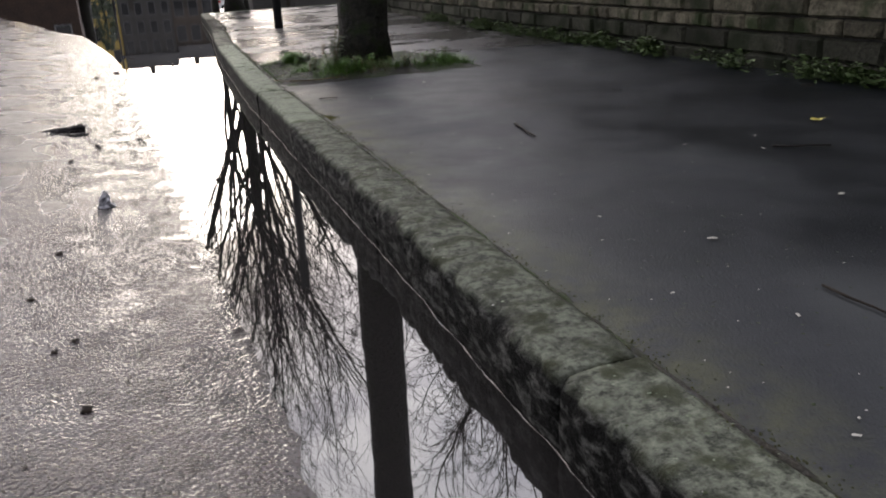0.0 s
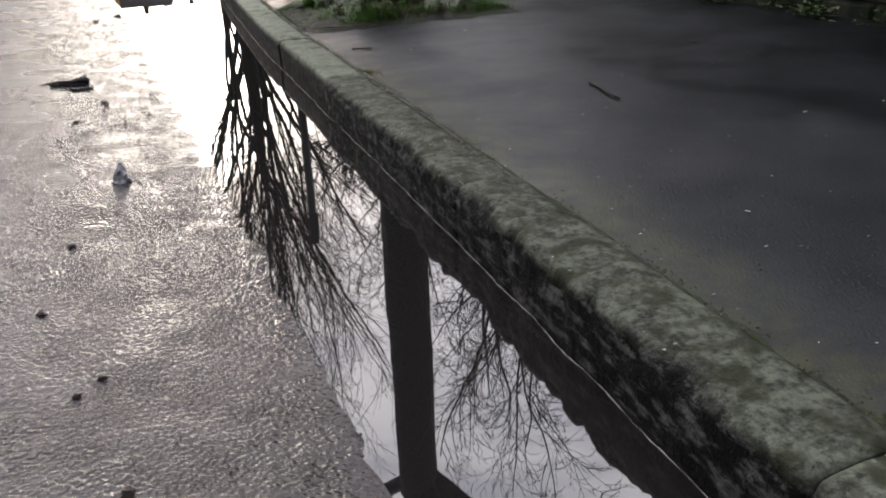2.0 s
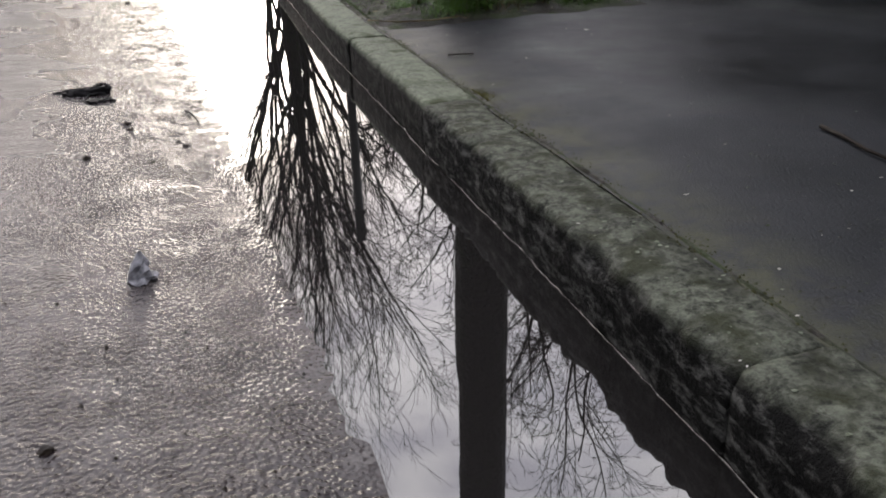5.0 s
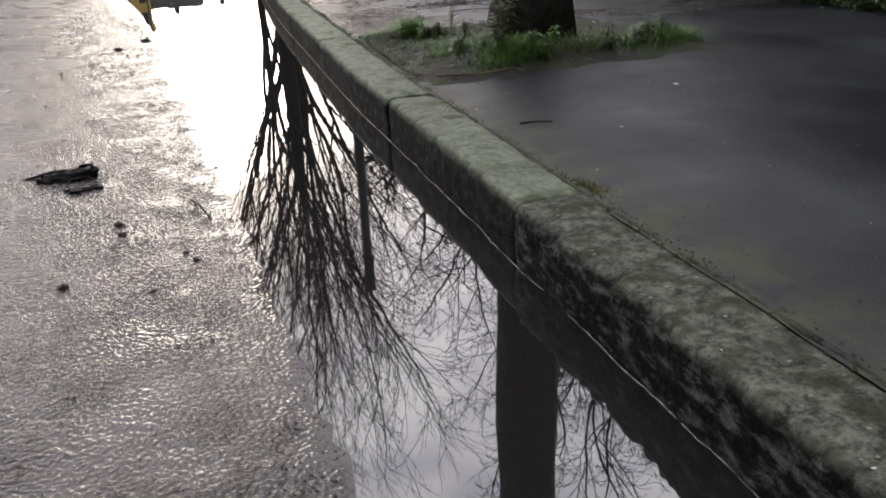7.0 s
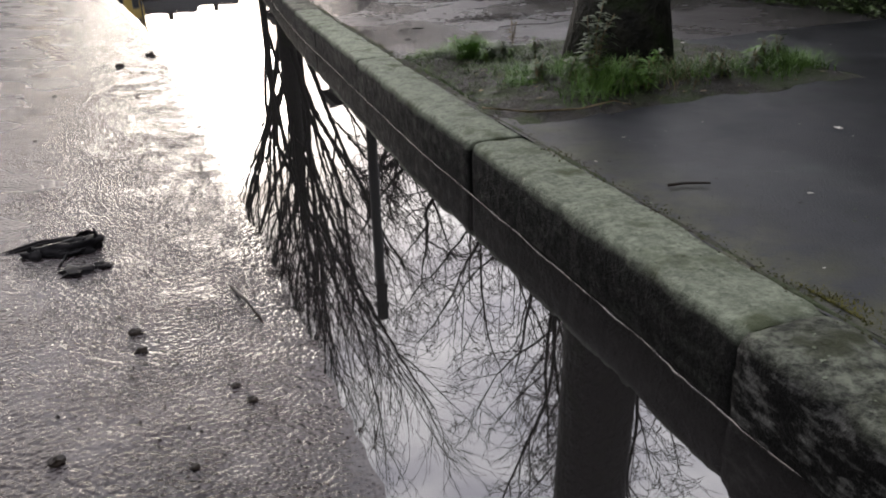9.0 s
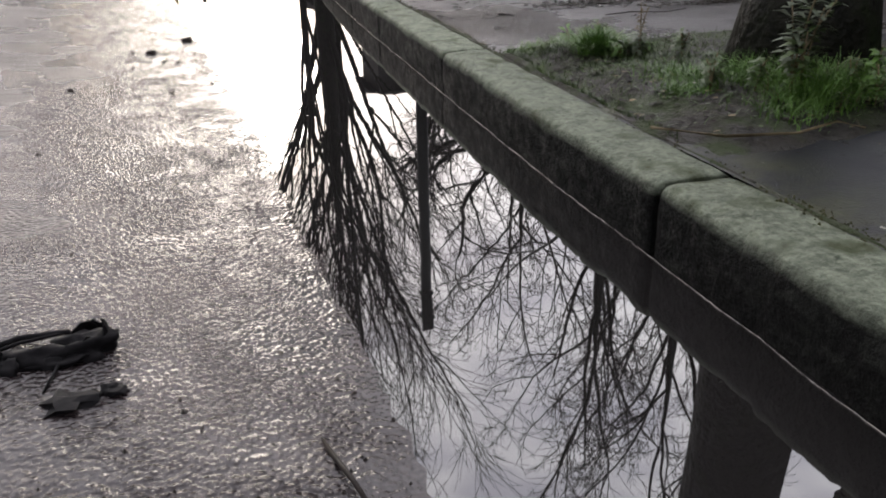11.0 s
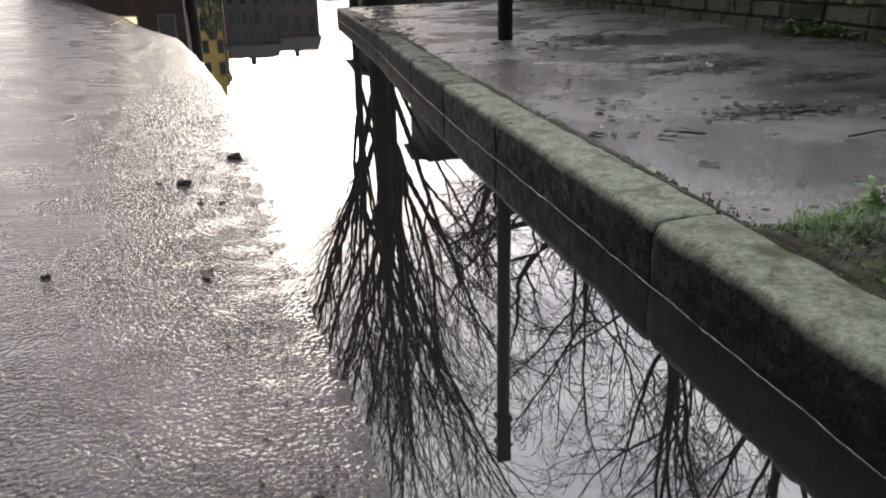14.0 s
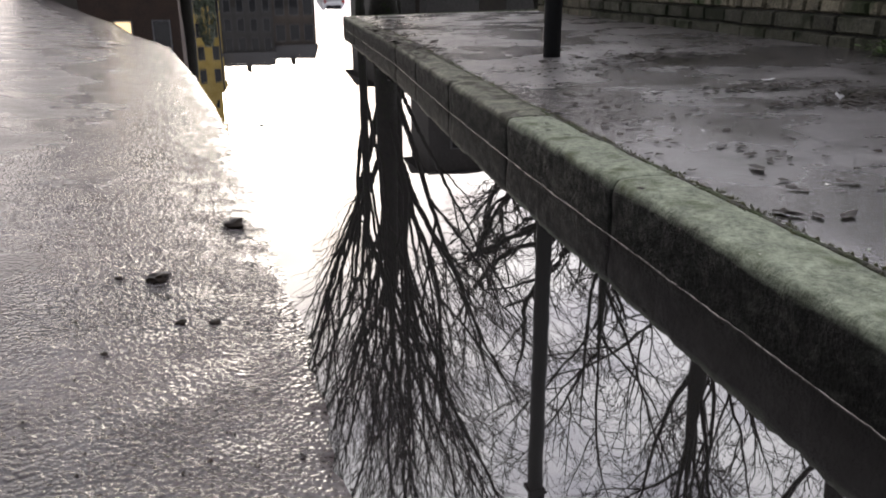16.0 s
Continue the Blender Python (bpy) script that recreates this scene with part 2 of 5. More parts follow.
def algae_band(m, height, ragged, lichen):
    """Black wet algae over the lower face of the stone, up to a ragged line, with paler lichen and bare grit showing through."""
    n, l = m.node_tree.nodes, m.node_tree.links
    b = n["Principled BSDF"]
    col = b.inputs["Base Color"].links[0].from_socket
    tc, sep, no, ad, mp = n.new("ShaderNodeTexCoord"), n.new("ShaderNodeSeparateXYZ"), n.new("ShaderNodeTexNoise"), n.new("ShaderNodeMath"), n.new("ShaderNodeMapping")
    mp.inputs["Scale"].default_value = (1.0, 0.4, 1.0)
    no.inputs["Scale"].default_value, no.inputs["Detail"].default_value, no.inputs["Roughness"].default_value = 11.0, 8.0, 0.65
    l.new(tc.outputs["Object"], mp.inputs["Vector"])
    l.new(mp.outputs["Vector"], no.inputs["Vector"])
    l.new(tc.outputs["Object"], sep.inputs["Vector"])
    ad.operation = "MULTIPLY_ADD"
    ad.inputs[1].default_value = ragged
    l.new(no.outputs["Fac"], ad.inputs[0])
    l.new(sep.outputs["Z"], ad.inputs[2])
    mr = n.new("ShaderNodeMapRange")
    mr.inputs["From Min"].default_value, mr.inputs["From Max"].default_value = height + ragged * 0.5 - 0.016, height + ragged * 0.5 + 0.01
    l.new(ad.outputs[0], mr.inputs["Value"])
    g, gr, mx = n.new("ShaderNodeTexNoise"), n.new("ShaderNodeValToRGB"), n.new("ShaderNodeMix")
    g.inputs["Scale"].default_value, g.inputs["Detail"].default_value, g.inputs["Roughness"].default_value = 40.0, 8.0, 0.7
    l.new(mp.outputs["Vector"], g.inputs["Vector"])
    gr.color_ramp.elements[0].position, gr.color_ramp.elements[0].color = 0.5, rgb(0.006, 0.006, 0.0055)
    gr.color_ramp.elements[1].position, gr.color_ramp.elements[1].color = 0.66, rgb(*lichen)
    l.new(g.outputs["Fac"], gr.inputs["Fac"])
    mx.data_type = "RGBA"
    l.new(mr.outputs["Result"], mx.inputs["Factor"])
    l.new(gr.outputs["Color"], mx.inputs["A"])
    l.new(col, mx.inputs["B"])
    l.new(mx.outputs["Result"], b.inputs["Base Color"])


algae_band(M_KERB, 0.13, 0.05, (0.022, 0.024, 0.02))
algae_band(M_SOOTY, 0.138, 0.07, (0.13, 0.13, 0.12))
algae_band(M_WETKERB, 0.128, 0.06, (0.02, 0.02, 0.016))
M_WALL = surface("sooty_sandstone_block", (0.03, 0.028, 0.02), (0.19, 0.172, 0.125), scale=9.0, crisp=0.68, rough=(0.7, 0.95), bump=0.8,
                 bump_scale=40.0, distance=0.01, spot=(0.03, 0.04, 0.018), spot_scale=4.0, spot_at=0.55, vary=0.4, spec=0.2)
M_WALLBASE = surface("mossy_stained_wall_base", (0.018, 0.019, 0.014), (0.085, 0.083, 0.062), crisp=0.66, scale=5.0, rough=(0.7, 0.95), bump=0.8,
                     bump_scale=40.0, distance=0.01, spot=(0.016, 0.02, 0.011), spot_scale=5.0, spot_at=0.5, vary=0.35, spec=0.2)
M_JOINT = surface("wall_mortar_shadow", (0.012, 0.012, 0.011), (0.04, 0.038, 0.034), scale=8.0, rough=(0.8, 0.95))
M_BARK = surface("dark_wet_bark", (0.007, 0.007, 0.006), (0.03, 0.029, 0.022), scale=14.0, rough=(0.5, 0.85), bump=1.0,
                 bump_scale=38.0, distance=0.02, spot=(0.018, 0.026, 0.01), spot_scale=7.0, spot_at=0.6, spec=0.2)
M_TWIG = surface("bare_twig_bark", (0.02, 0.016, 0.012), (0.06, 0.045, 0.034), scale=10.0, rough=(0.6, 0.9), bump=0.0)
M_SOIL = surface("damp_soil", (0.01, 0.009, 0.007), (0.042, 0.037, 0.027), scale=14.0, rough=(0.6, 0.95), bump=1.0,
                 bump_scale=55.0, distance=0.015, spot=(0.034, 0.048, 0.016), spot_scale=7.0, spot_at=0.49, crisp=0.65)
M_GRASS = surface("grass_blades", (0.04, 0.09, 0.014), (0.135, 0.265, 0.045), scale=12.0, rough=(0.4, 0.6), bump=0.0)
M_WEED = surface("weed_leaves", (0.03, 0.055, 0.018), (0.115, 0.165, 0.055), scale=9.0, rough=(0.4, 0.65), bump=0.0)
M_PALEWEED = surface("grey_green_weed", (0.08, 0.1, 0.06), (0.22, 0.25, 0.18), scale=9.0, rough=(0.5, 0.7), bump=0.0)
M_DRYGRASS = surface("dry_grass_stalk", (0.1, 0.075, 0.04), (0.24, 0.19, 0.1), scale=9.0, rough=(0.6, 0.8), bump=0.0)
M_DEAD = surface("dead_wet_leaf", (0.007, 0.006, 0.005), (0.026, 0.018, 0.012), scale=12.0, rough=(0.5, 0.75), spec=0.25, bump=0.2)
M_PALELEAF = surface("pale_leaf_flake", (0.35, 0.33, 0.28), (0.62, 0.6, 0.55), scale=14.0, rough=(0.4, 0.6), bump=0.0)
M_YELLOW = surface("yellow_leaf", (0.5, 0.42, 0.08), (0.7, 0.62, 0.2), scale=14.0, rough=(0.4, 0.6), bump=0.0)
M_MOSS = surface("yellow_green_moss", (0.016, 0.019, 0.007), (0.06, 0.062, 0.02), scale=20.0, rough=(0.8, 1.0), bump=0.6, bump_scale=120)
M_BRIGHTMOSS = surface("bright_olive_moss", (0.05, 0.052, 0.01), (0.16, 0.15, 0.035), scale=20.0, rough=(0.8, 1.0), bump=0.0)
M_PALELINE = surface("pale_waterline", (0.45, 0.4, 0.36), (0.75, 0.7, 0.65), scale=20.0, rough=(0.2, 0.4), bump=0.3, bump_scale=150)
M_PAPER = surface("wet_white_paper", (0.6, 0.6, 0.6), (0.8, 0.8, 0.8), scale=20.0, rough=(0.3, 0.5), bump=0.2)
M_POST = surface("black_painted_steel", (0.006, 0.007, 0.008), (0.014, 0.015, 0.017), scale=10.0, rough=(0.5, 0.65), bump=0.1, vary=0.1)
M_SIGN = surface("grey_sign_back", (0.03, 0.03, 0.032), (0.05, 0.05, 0.052), scale=12.0, rough=(0.4, 0.6), metal=0.6, bump=0.0)
M_BAG = surface("black_wet_plastic", (0.004, 0.004, 0.0045), (0.014, 0.013, 0.014), scale=20.0, rough=(0.5, 0.7), spec=0.12, bump=0.4, bump_scale=60)
M_CUP = surface("soaked_grey_paper", (0.12, 0.12, 0.135), (0.5, 0.5, 0.54), scale=30.0, rough=(0.15, 0.35), bump=0.5, bump_scale=50)
M_GROUND = surface("far_ground", (0.03, 0.032, 0.026), (0.06, 0.06, 0.05), scale=0.5, rough=(0.6, 0.9), bump=0.2)


def water_material():
    m = bpy.data.materials.new("still_flood_water")
    m.use_nodes = True
    n, l = m.node_tree.nodes, m.node_tree.links
    b = n["Principled BSDF"]
    b.inputs["Base Color"].default_value = rgb(0.014, 0.013, 0.0125)
    b.inputs["Roughness"].default_value = 0.012
    b.inputs["IOR"].default_value, b.inputs["Specular IOR Level"].default_value = 1.52, 1.0
    tc, no, bp = n.new("ShaderNodeTexCoord"), n.new("ShaderNodeTexNoise"), n.new("ShaderNodeBump")
    no.inputs["Scale"].default_value, no.inputs["Detail"].default_value = 8.0, 1.0
    l.new(tc.outputs["Object"], no.inputs["Vector"])
    bp.inputs["Strength"].default_value, bp.inputs["Distance"].default_value = 0.04, 0.004
    l.new(no.outputs["Fac"], bp.inputs["Height"])
    l.new(bp.outputs["Normal"], b.inputs["Normal"])
    return m


M_WATER = water_material()


# ---------------------------------------------------------------- mesh helpers
def mesh_object(name, verts, faces, material, parent=None, smooth=False, label=""):
    me = bpy.data.meshes.new(name)
    me.from_pydata([tuple(p) for p in verts], [], faces)
    if smooth:
        me.polygons.foreach_set("use_smooth", [True] * len(me.polygons))
    me.materials.append(material)
    me.update()
    ob = new(name, me)
    if parent is not None:
        ob.parent = parent
    if label:
        ob["label"] = label
    return ob


def part(name, bm, material, parent, label="", smooth=False):
    me = bpy.data.meshes.new(name)
    bm.to_mesh(me)
    bm.free()
    if smooth:
        me.polygons.foreach_set("use_smooth", [True] * len(me.polygons))
    me.materials.append(material)
    ob = new(name, me)
    ob.parent = parent
    if label:
        ob["label"] = label
    return ob


def empty(name, at=(0, 0, 0), rz=0.0):
    ob = new(name)
    ob.matrix_basis = pose(*at, 0, 0, rz)
    ob.empty_display_size = 0.1
    return ob


def box(bm, x0, y0, z0, x1, y1, z1, bevel=0.0):
    r = bmesh.ops.create_cube(bm, size=1.0)
    vs = r["verts"]
    bmesh.ops.scale(bm, vec=(x1 - x0, y1 - y0, z1 - z0), verts=vs)
    bmesh.ops.translate(bm, vec=((x0 + x1) / 2, (y0 + y1) / 2, (z0 + z1) / 2), verts=vs)
    if bevel:
        es = list({e for v in vs for e in v.link_edges})
        bmesh.ops.bevel(bm, geom=es, offset=bevel, segments=2, affect="EDGES", profile=0.6)
    return bm


def boxed(*dims, bevel=0.0):
    return box(bmesh.new(), *dims, bevel=bevel)


class Tubes:
    """Tapered tubes gathered into one mesh."""

    def __init__(self):
        self.v, self.f = [], []

    def add(self, pts, radii, sides=5, cap=True):
        base = len(self.v)
        for i, p in enumerate(pts):
            a, c = pts[max(i - 1, 0)], pts[min(i + 1, len(pts) - 1)]
            d = (c - a).normalized()
            s = d.orthogonal().normalized()
            t = d.cross(s)
            for k in range(sides):
                q = 2 * math.pi * k / sides
                self.v.append(p + (s * math.cos(q) + t * math.sin(q)) * radii[i])
        for i in range(len(pts) - 1):
            for k in range(sides):
                k2 = (k + 1) % sides
                self.f.append((base + i * sides + k, base + i * sides + k2, base + (i + 1) * sides + k2, base + (i + 1) * sides + k))
        if cap:
            self.f.append(tuple(base + k for k in reversed(range(sides))))
            self.f.append(tuple(base + (len(pts) - 1) * sides + k for k in range(sides)))

    def make(self, name, material, parent=None, label="", smooth=True):
        return mesh_object(name, self.v, self.f, material, parent, smooth, label)


def n3(x, y, z=0.0):
    return noise.noise(Vector((x, y, z)))


# ---------------------------------------------------------------- plan of the street
KY = (-8, -4, -2, 0, 0.5, 1, 1.8, 2.25, 2.85, 3.2, 3.97, 4.4, 4.93, 5.4, 6.1, 6.7, 7.3, 8.38, 9.74, 11.1, 15.6, 19)
KX = (0.5, 0.565, 0.595, 0.622, 0.641, 0.668, 0.702, 0.72, 0.738, 0.757, 0.788, 0.803, 0.836, 0.868, 0.918, 0.957, 1.0, 1.095, 1.235, 1.385, 1.735, 2.15)
WY = (-8, 0, 2.8, 4, 5, 7, 8.8, 11.1, 15.6)
WX = (3.24, 3.362, 3.472, 3.54, 3.625, 3.725, 3.895, 4.14, 4.475)
SY = (-8, -2, 0, 3, 5, 7, 9, 10.8, 13.2, 15.6, 18, 26, 40)
SX = (0.3, 0.26, 0.23, 0.2, 0.17, 0.13, 0.04, -0.11, -0.35, -0.9, -1.3, -3.0, -6.0)
KERB_END = 15.8
KERB_TOP = 0.145


def kerb_x(y):
    return float(np.interp(y, KY, KX))


def shore_x(y):
    return float(np.interp(y, SY, SX))


def wall_x(y):
    return float(np.interp(y, WY, WX))


def pave_z(x, y):
    d = x - kerb_x(y) - 0.17
    return KERB_TOP + 0.004 + 0.014 * max(d, 0) + 0.006 * n3(x * 1.1, y * 1.1, 3.0) + 0.002 * n3(x * 5, y * 5, 7.0)


def road_z(x, y):
    u = shore_x(y) - x
    z = 0.07 * u if u > 0 else 0.10 * u
    z = min(z, 0.12 + 0.004 * u) if u > 0 else max(z, -0.09)
    z += 0.0015 * n3(x * 5, y * 5) + 0.0017 * n3(x * 24, y * 24, 5.0)
    return z + (0.012 * (y - 44) if y > 44 else 0.0)


def grid(name, xs_of, ys, z_of, material, smooth=True):
    vs, fs, w = [], [], None
    for y in ys:
        row = xs_of(y)
        w = len(row)
        for x in row:
            vs.append((x, y, z_of(x, y)))
    for i in range(len(ys) - 1):
        for k in range(w - 1):
            fs.append((i * w + k, i * w + k + 1, (i + 1) * w + k + 1, (i + 1) * w + k))
    return mesh_object(name, vs, fs, material, None, smooth)


# ---------------------------------------------------------------- setting
ground = mesh_object("ground", [(-900, -900, -0.4), (900, -900, -0.4), (900, 900, -0.4), (-900, 900, -0.4)], [(0, 1, 2, 3)], M_GROUND)
tagged(ground, "dull far ground reaching to the horizon", "ground", kind="structure")


def road_row(y):
    s = shore_x(y)
    return ([s + d for d in (-30, -12, -6, -4, -3, -2.4, -2, -1.6, -1.3, -1.0, -0.8, -0.65)]
            + [s - 0.5 + 0.03 * i for i in range(27)] + [s + d for d in (0.5, 0.8, 1.3, 2.5, 6, 14, 30)])


road_ys = [-8, -6, -4, -3, -2, -1.5] + [-1 + 0.04 * i for i in range(376)] + [14.2 + 0.25 * i for i in range(24)] + [20.5 + i for i in range(20)] + [42, 46, 52, 60, 80, 120]
road = grid("road", road_row, road_ys, road_z, M_ROAD)
tagged(road, "wet grey chip-surfaced asphalt road under a film of water", "road", kind="structure")


def water_row(y):
    right = kerb_x(y) + 0.05 if y < KERB_END - 0.1 else 14.0
    left = shore_x(y) - 0.5
    return [left + (right - left) * i / 6 for i in range(7)]


water = grid("water", water_row, [-8 + 0.5 * i for i in range(48)] + [15.69, 15.71] + [16.2 + i for i in range(32)], lambda x, y: 0.0, M_WATER)
tagged(water, "still dark flood water standing along the kerb", "water", kind="structure")


def pave_row(y):
    a, b = kerb_x(y) + 0.162, wall_x(y) + 0.1
    return [a - 0.004, a] + [a + 0.03 + (b - a - 0.03) * (i / 30) ** 1.15 for i in range(31)]


def pave_top(x, y):
    near = max(0.0, 1 - (x - kerb_x(y) - 0.165) / 0.035)
    return pave_z(x, y) - 0.004 - 0.004 * near * (0.6 + n3(y * 6, 2.0))


PATCH_END = 5.05      # a newer, darker patch of asphalt ends just past the tree
pavement = grid("pavement", pave_row, [-6 + 0.1 * i for i in range(110)] + [PATCH_END], pave_top, M_PAVE)
tagged(pavement, "damp dark asphalt pavement between kerb and stone wall", "pavement", kind="structure")
pavement_far = grid("pavement_muddy", pave_row, [PATCH_END] + [5.1 + 0.1 * i for i in range(108)], lambda x, y: pave_top(x, y) - 0.003, M_MUD)
tagged(pavement_far, "older wet muddy asphalt pavement beyond the tree", "pavement", kind="structure")
pave_end = mesh_object("pavement_edge", [(kerb_x(15.8) + 0.1, 15.8, -0.1), (wall_x(15.8) + 0.1, 15.8, -0.1), (wall_x(15.8) + 0.1, 15.8, 0.2), (kerb_x(15.8) + 0.1, 15.8, 0.15)], [(0, 1, 2, 3)], M_KERB)
tagged(pave_end, "low stone edge where the pavement ends", "kerb", kind="structure")


# ---------------------------------------------------------------- kerb stones
kerb = empty("kerb", (0, 0, 0))
tagged(kerb, "worn mossy sandstone kerb with a black wet face", "kerb", kind="structure")
JOINTS = (-5.4, -4.2, -3.1, -2.0, -0.95, 0.2, 1.36, 2.83, 3.97, 5.45, 6.69, 7.62, 8.7, 9.8, 10.9, 12.0, 13.1, 14.2, 15.2, 15.8)
OPEN_JOINT = 3.97      # the one joint that has lost its mortar


def kerb_stone(y0, y1, seed):
    rnd = random.Random(seed)
    rise, lean = rnd.uniform(-0.004, 0.004), rnd.uniform(-0.004, 0.002)
    broken = 1.5 if y1 < 2.9 else 0.55      # the older stones are more broken along the arris
    prof = [(0.0, -0.16), (0.0, -0.03), (0.0, 0.012), (-0.001, 0.03), (-0.002, 0.05), (-0.003, 0.07), (-0.003, 0.088), (-0.003, 0.105), (-0.002, 0.118), (0.0, 0.13), (0.003, 0.138),
            (0.008, 0.1425), (0.017, 0.1445), (0.032, 0.1452), (0.055, 0.146), (0.078, 0.147), (0.1, 0.147), (0.12, 0.147), (0.14, 0.146), (0.156, 0.1445), (0.166, 0.141), (0.17, 0.125), (0.17, -0.16)]
    edge = {7: 0.25, 8: 0.5, 9: 0.8, 10: 1.0, 11: 1.0, 12: 0.75, 13: 0.4}
    n = max(8, int((y1 - y0) / (0.014 if y0 < 7 else 0.035)))
    g0, g1 = 0.006 if y0 == OPEN_JOINT else 0.0012, 0.006 if y1 == OPEN_JOINT else 0.0012
    vs, fs, k = [], [], len(prof)
    for i in range(n + 1):
        y = y0 + g0 + (y1 - y0 - g0 - g1) * i / n
        end = min(i, n - i)
        worn = 0.004 if end == 0 else 0.0015 if end == 1 else 0.0
        bite = max(0.0, n3(y * 5, 1.0, seed * 3.1) - 0.12) + 0.7 * max(0.0, n3(y * 15, 2.0, seed * 1.7) - 0.05) + 0.35 * n3(y * 38, 3.0, seed)
        for j, (dx, z) in enumerate(prof):
            rough = 0.004 * n3(y * 4, z * 9, seed) + 0.0035 * broken * n3(y * 13, z * 26, seed) + 0.0022 * broken * n3(y * 34, z * 60, seed + 4)
            face = rough if 2 <= j <= 11 else 0.4 * rough if j < 14 else 0.0
            chip = broken * 0.024 * bite * edge.get(j, 0.0)
            top = 0.004 * n3(y * 6, dx * 14, seed + 2) + 0.002 * n3(y * 22, dx * 34, seed + 5) if j >= 11 else 0.0
            back = 0.008 * n3(y * 7, 9.0, seed) if j >= 18 else 0.0
            vs.append((kerb_x(y) + dx + lean + face + max(chip, -0.003) + worn * (j < 12) + back, y + 0.002 * n3(z * 30, dx * 30, i) * (end > 0), z + rise + top - max(chip, -0.002) * 0.45 - worn * (j > 8)))
    for i in range(n):
        for j in range(k - 1):
            fs.append((i * k + j, (i + 1) * k + j, (i + 1) * k + j + 1, i * k + j + 1))
    fs.append(tuple(range(k)))
    fs.append(tuple(n * k + j for j in reversed(range(k))))
    ob = mesh_object("kerb_stone", vs, fs, M_SOOTY if y1 < 2.9 else M_KERB if y0 < 7.5 else M_WETKERB, kerb, True)
    for p in ob.data.polygons:
        if p.index >= n * (k - 1):
            p.use_smooth = False
    return ob


for i in range(len(JOINTS) - 1):
    kerb_stone(JOINTS[i], JOINTS[i + 1], i + 1)

# thin pale broken line where the water meets the kerb
line = Tubes()
pts, rad = [], []
for i in range(1430):
    y = -2.0 + i * 0.0125
    if y > KERB_END:
        break
    pts.append(Vector((kerb_x(y) - 0.006 + 0.006 * n3(y * 7, 0, 4) + 0.003 * n3(y * 40, 0, 5), y, 0.0012)))
    rad.append(max(0.0002, 0.00048 + 0.0008 * n3(y * 14, 0, 6) + 0.0006 * n3(y * 60, 0, 7)))
line.add(pts, rad, 5)
scum = line.make("kerb_waterline", M_PALELINE)
tagged(scum, "thin pale line along the kerb at the water's edge", "scum", kind="stuff")


# ---------------------------------------------------------------- stone wall
wall = empty("wall_east", (0, 0, 0))
tagged(wall, "tall old sooty sandstone wall in rough courses, its unseen top stepped for light", "wall", kind="structure")
WALL_STEP = 5.8      # unseen wall top, lowered from here to let sky light reach the far pavement


def wall_top(y):
    return 3.1 if y < WALL_STEP else 1.65


WALL_END = 15.6


def wall_backing():
    vs, fs = [], []
    ys = [-8 + 0.5 * i for i in range(28)] + [WALL_STEP - 0.001, WALL_STEP + 0.001] + [6 + 0.5 * i for i in range(20)]
    for y in ys:
        y = min(y, WALL_END)
        x, top = wall_x(y) + 0.03, wall_top(y) - 0.06
        vs += [(x, y, 0.0), (x, y, top), (x + 0.35, y, top), (x + 0.35, y, 0.0)]
    for i in range(len(ys) - 1):
        for a, b in ((0, 1), (1, 2), (2, 3)):
            fs.append((i * 4 + a, i * 4 + b, i * 4 + 4 + b, i * 4 + 4 + a))
    n = len(ys) - 1
    fs += [(0, 3, 2, 1), (n * 4, n * 4 + 1, n * 4 + 2, n * 4 + 3)]
    return mesh_object("wall_core", vs, fs, M_JOINT, wall)


wall_backing()


def block_geometry(y0, y1, z0, z1, seed, flat=False):
    """One rough-faced block, a little proud of the wall core; 34 triangles."""
    rnd = random.Random(seed)
    vs, fs = [], []
    deep = rnd.uniform(-0.012, 0.012)
    g = 0.0045
    ys, zs = [y0 + g, y0 + g + 0.014, (y0 + y1) / 2, y1 - g - 0.014, y1 - g], [z0 + g, z0 + g + 0.012, z1 - g - 0.012, z1 - g]
    for a, y in enumerate(ys):
        for b, z in enumerate(zs):
            rim = a in (0, 4) or b in (0, 3)
            x = wall_x(y) + (0.024 if rim else deep - 0.004 + rnd.uniform(-0.006, 0.006))
            vs.append((x, y + rnd.uniform(-0.004, 0.004), z + rnd.uniform(-0.004, 0.004)))
    for a in range(4):
        for b in range(3):
            fs.append((a * 4 + b, a * 4 + b + 1, a * 4 + b + 5, a * 4 + b + 4))
    n = len(vs)
    for a, b in ((0, 0), (4, 0), (4, 3), (0, 3)):
        p = vs[a * 4 + b]
        vs.append((p[0] + 0.05, p[1], p[2]))
    fs += [(0, 4, 8, 12, 16, n + 1, n), (16, 17, 18, 19, n + 2, n + 1), (19, 15, 11, 7, 3, n + 3, n + 2), (3, 2, 1, 0, n, n + 3)]
    return vs, fs


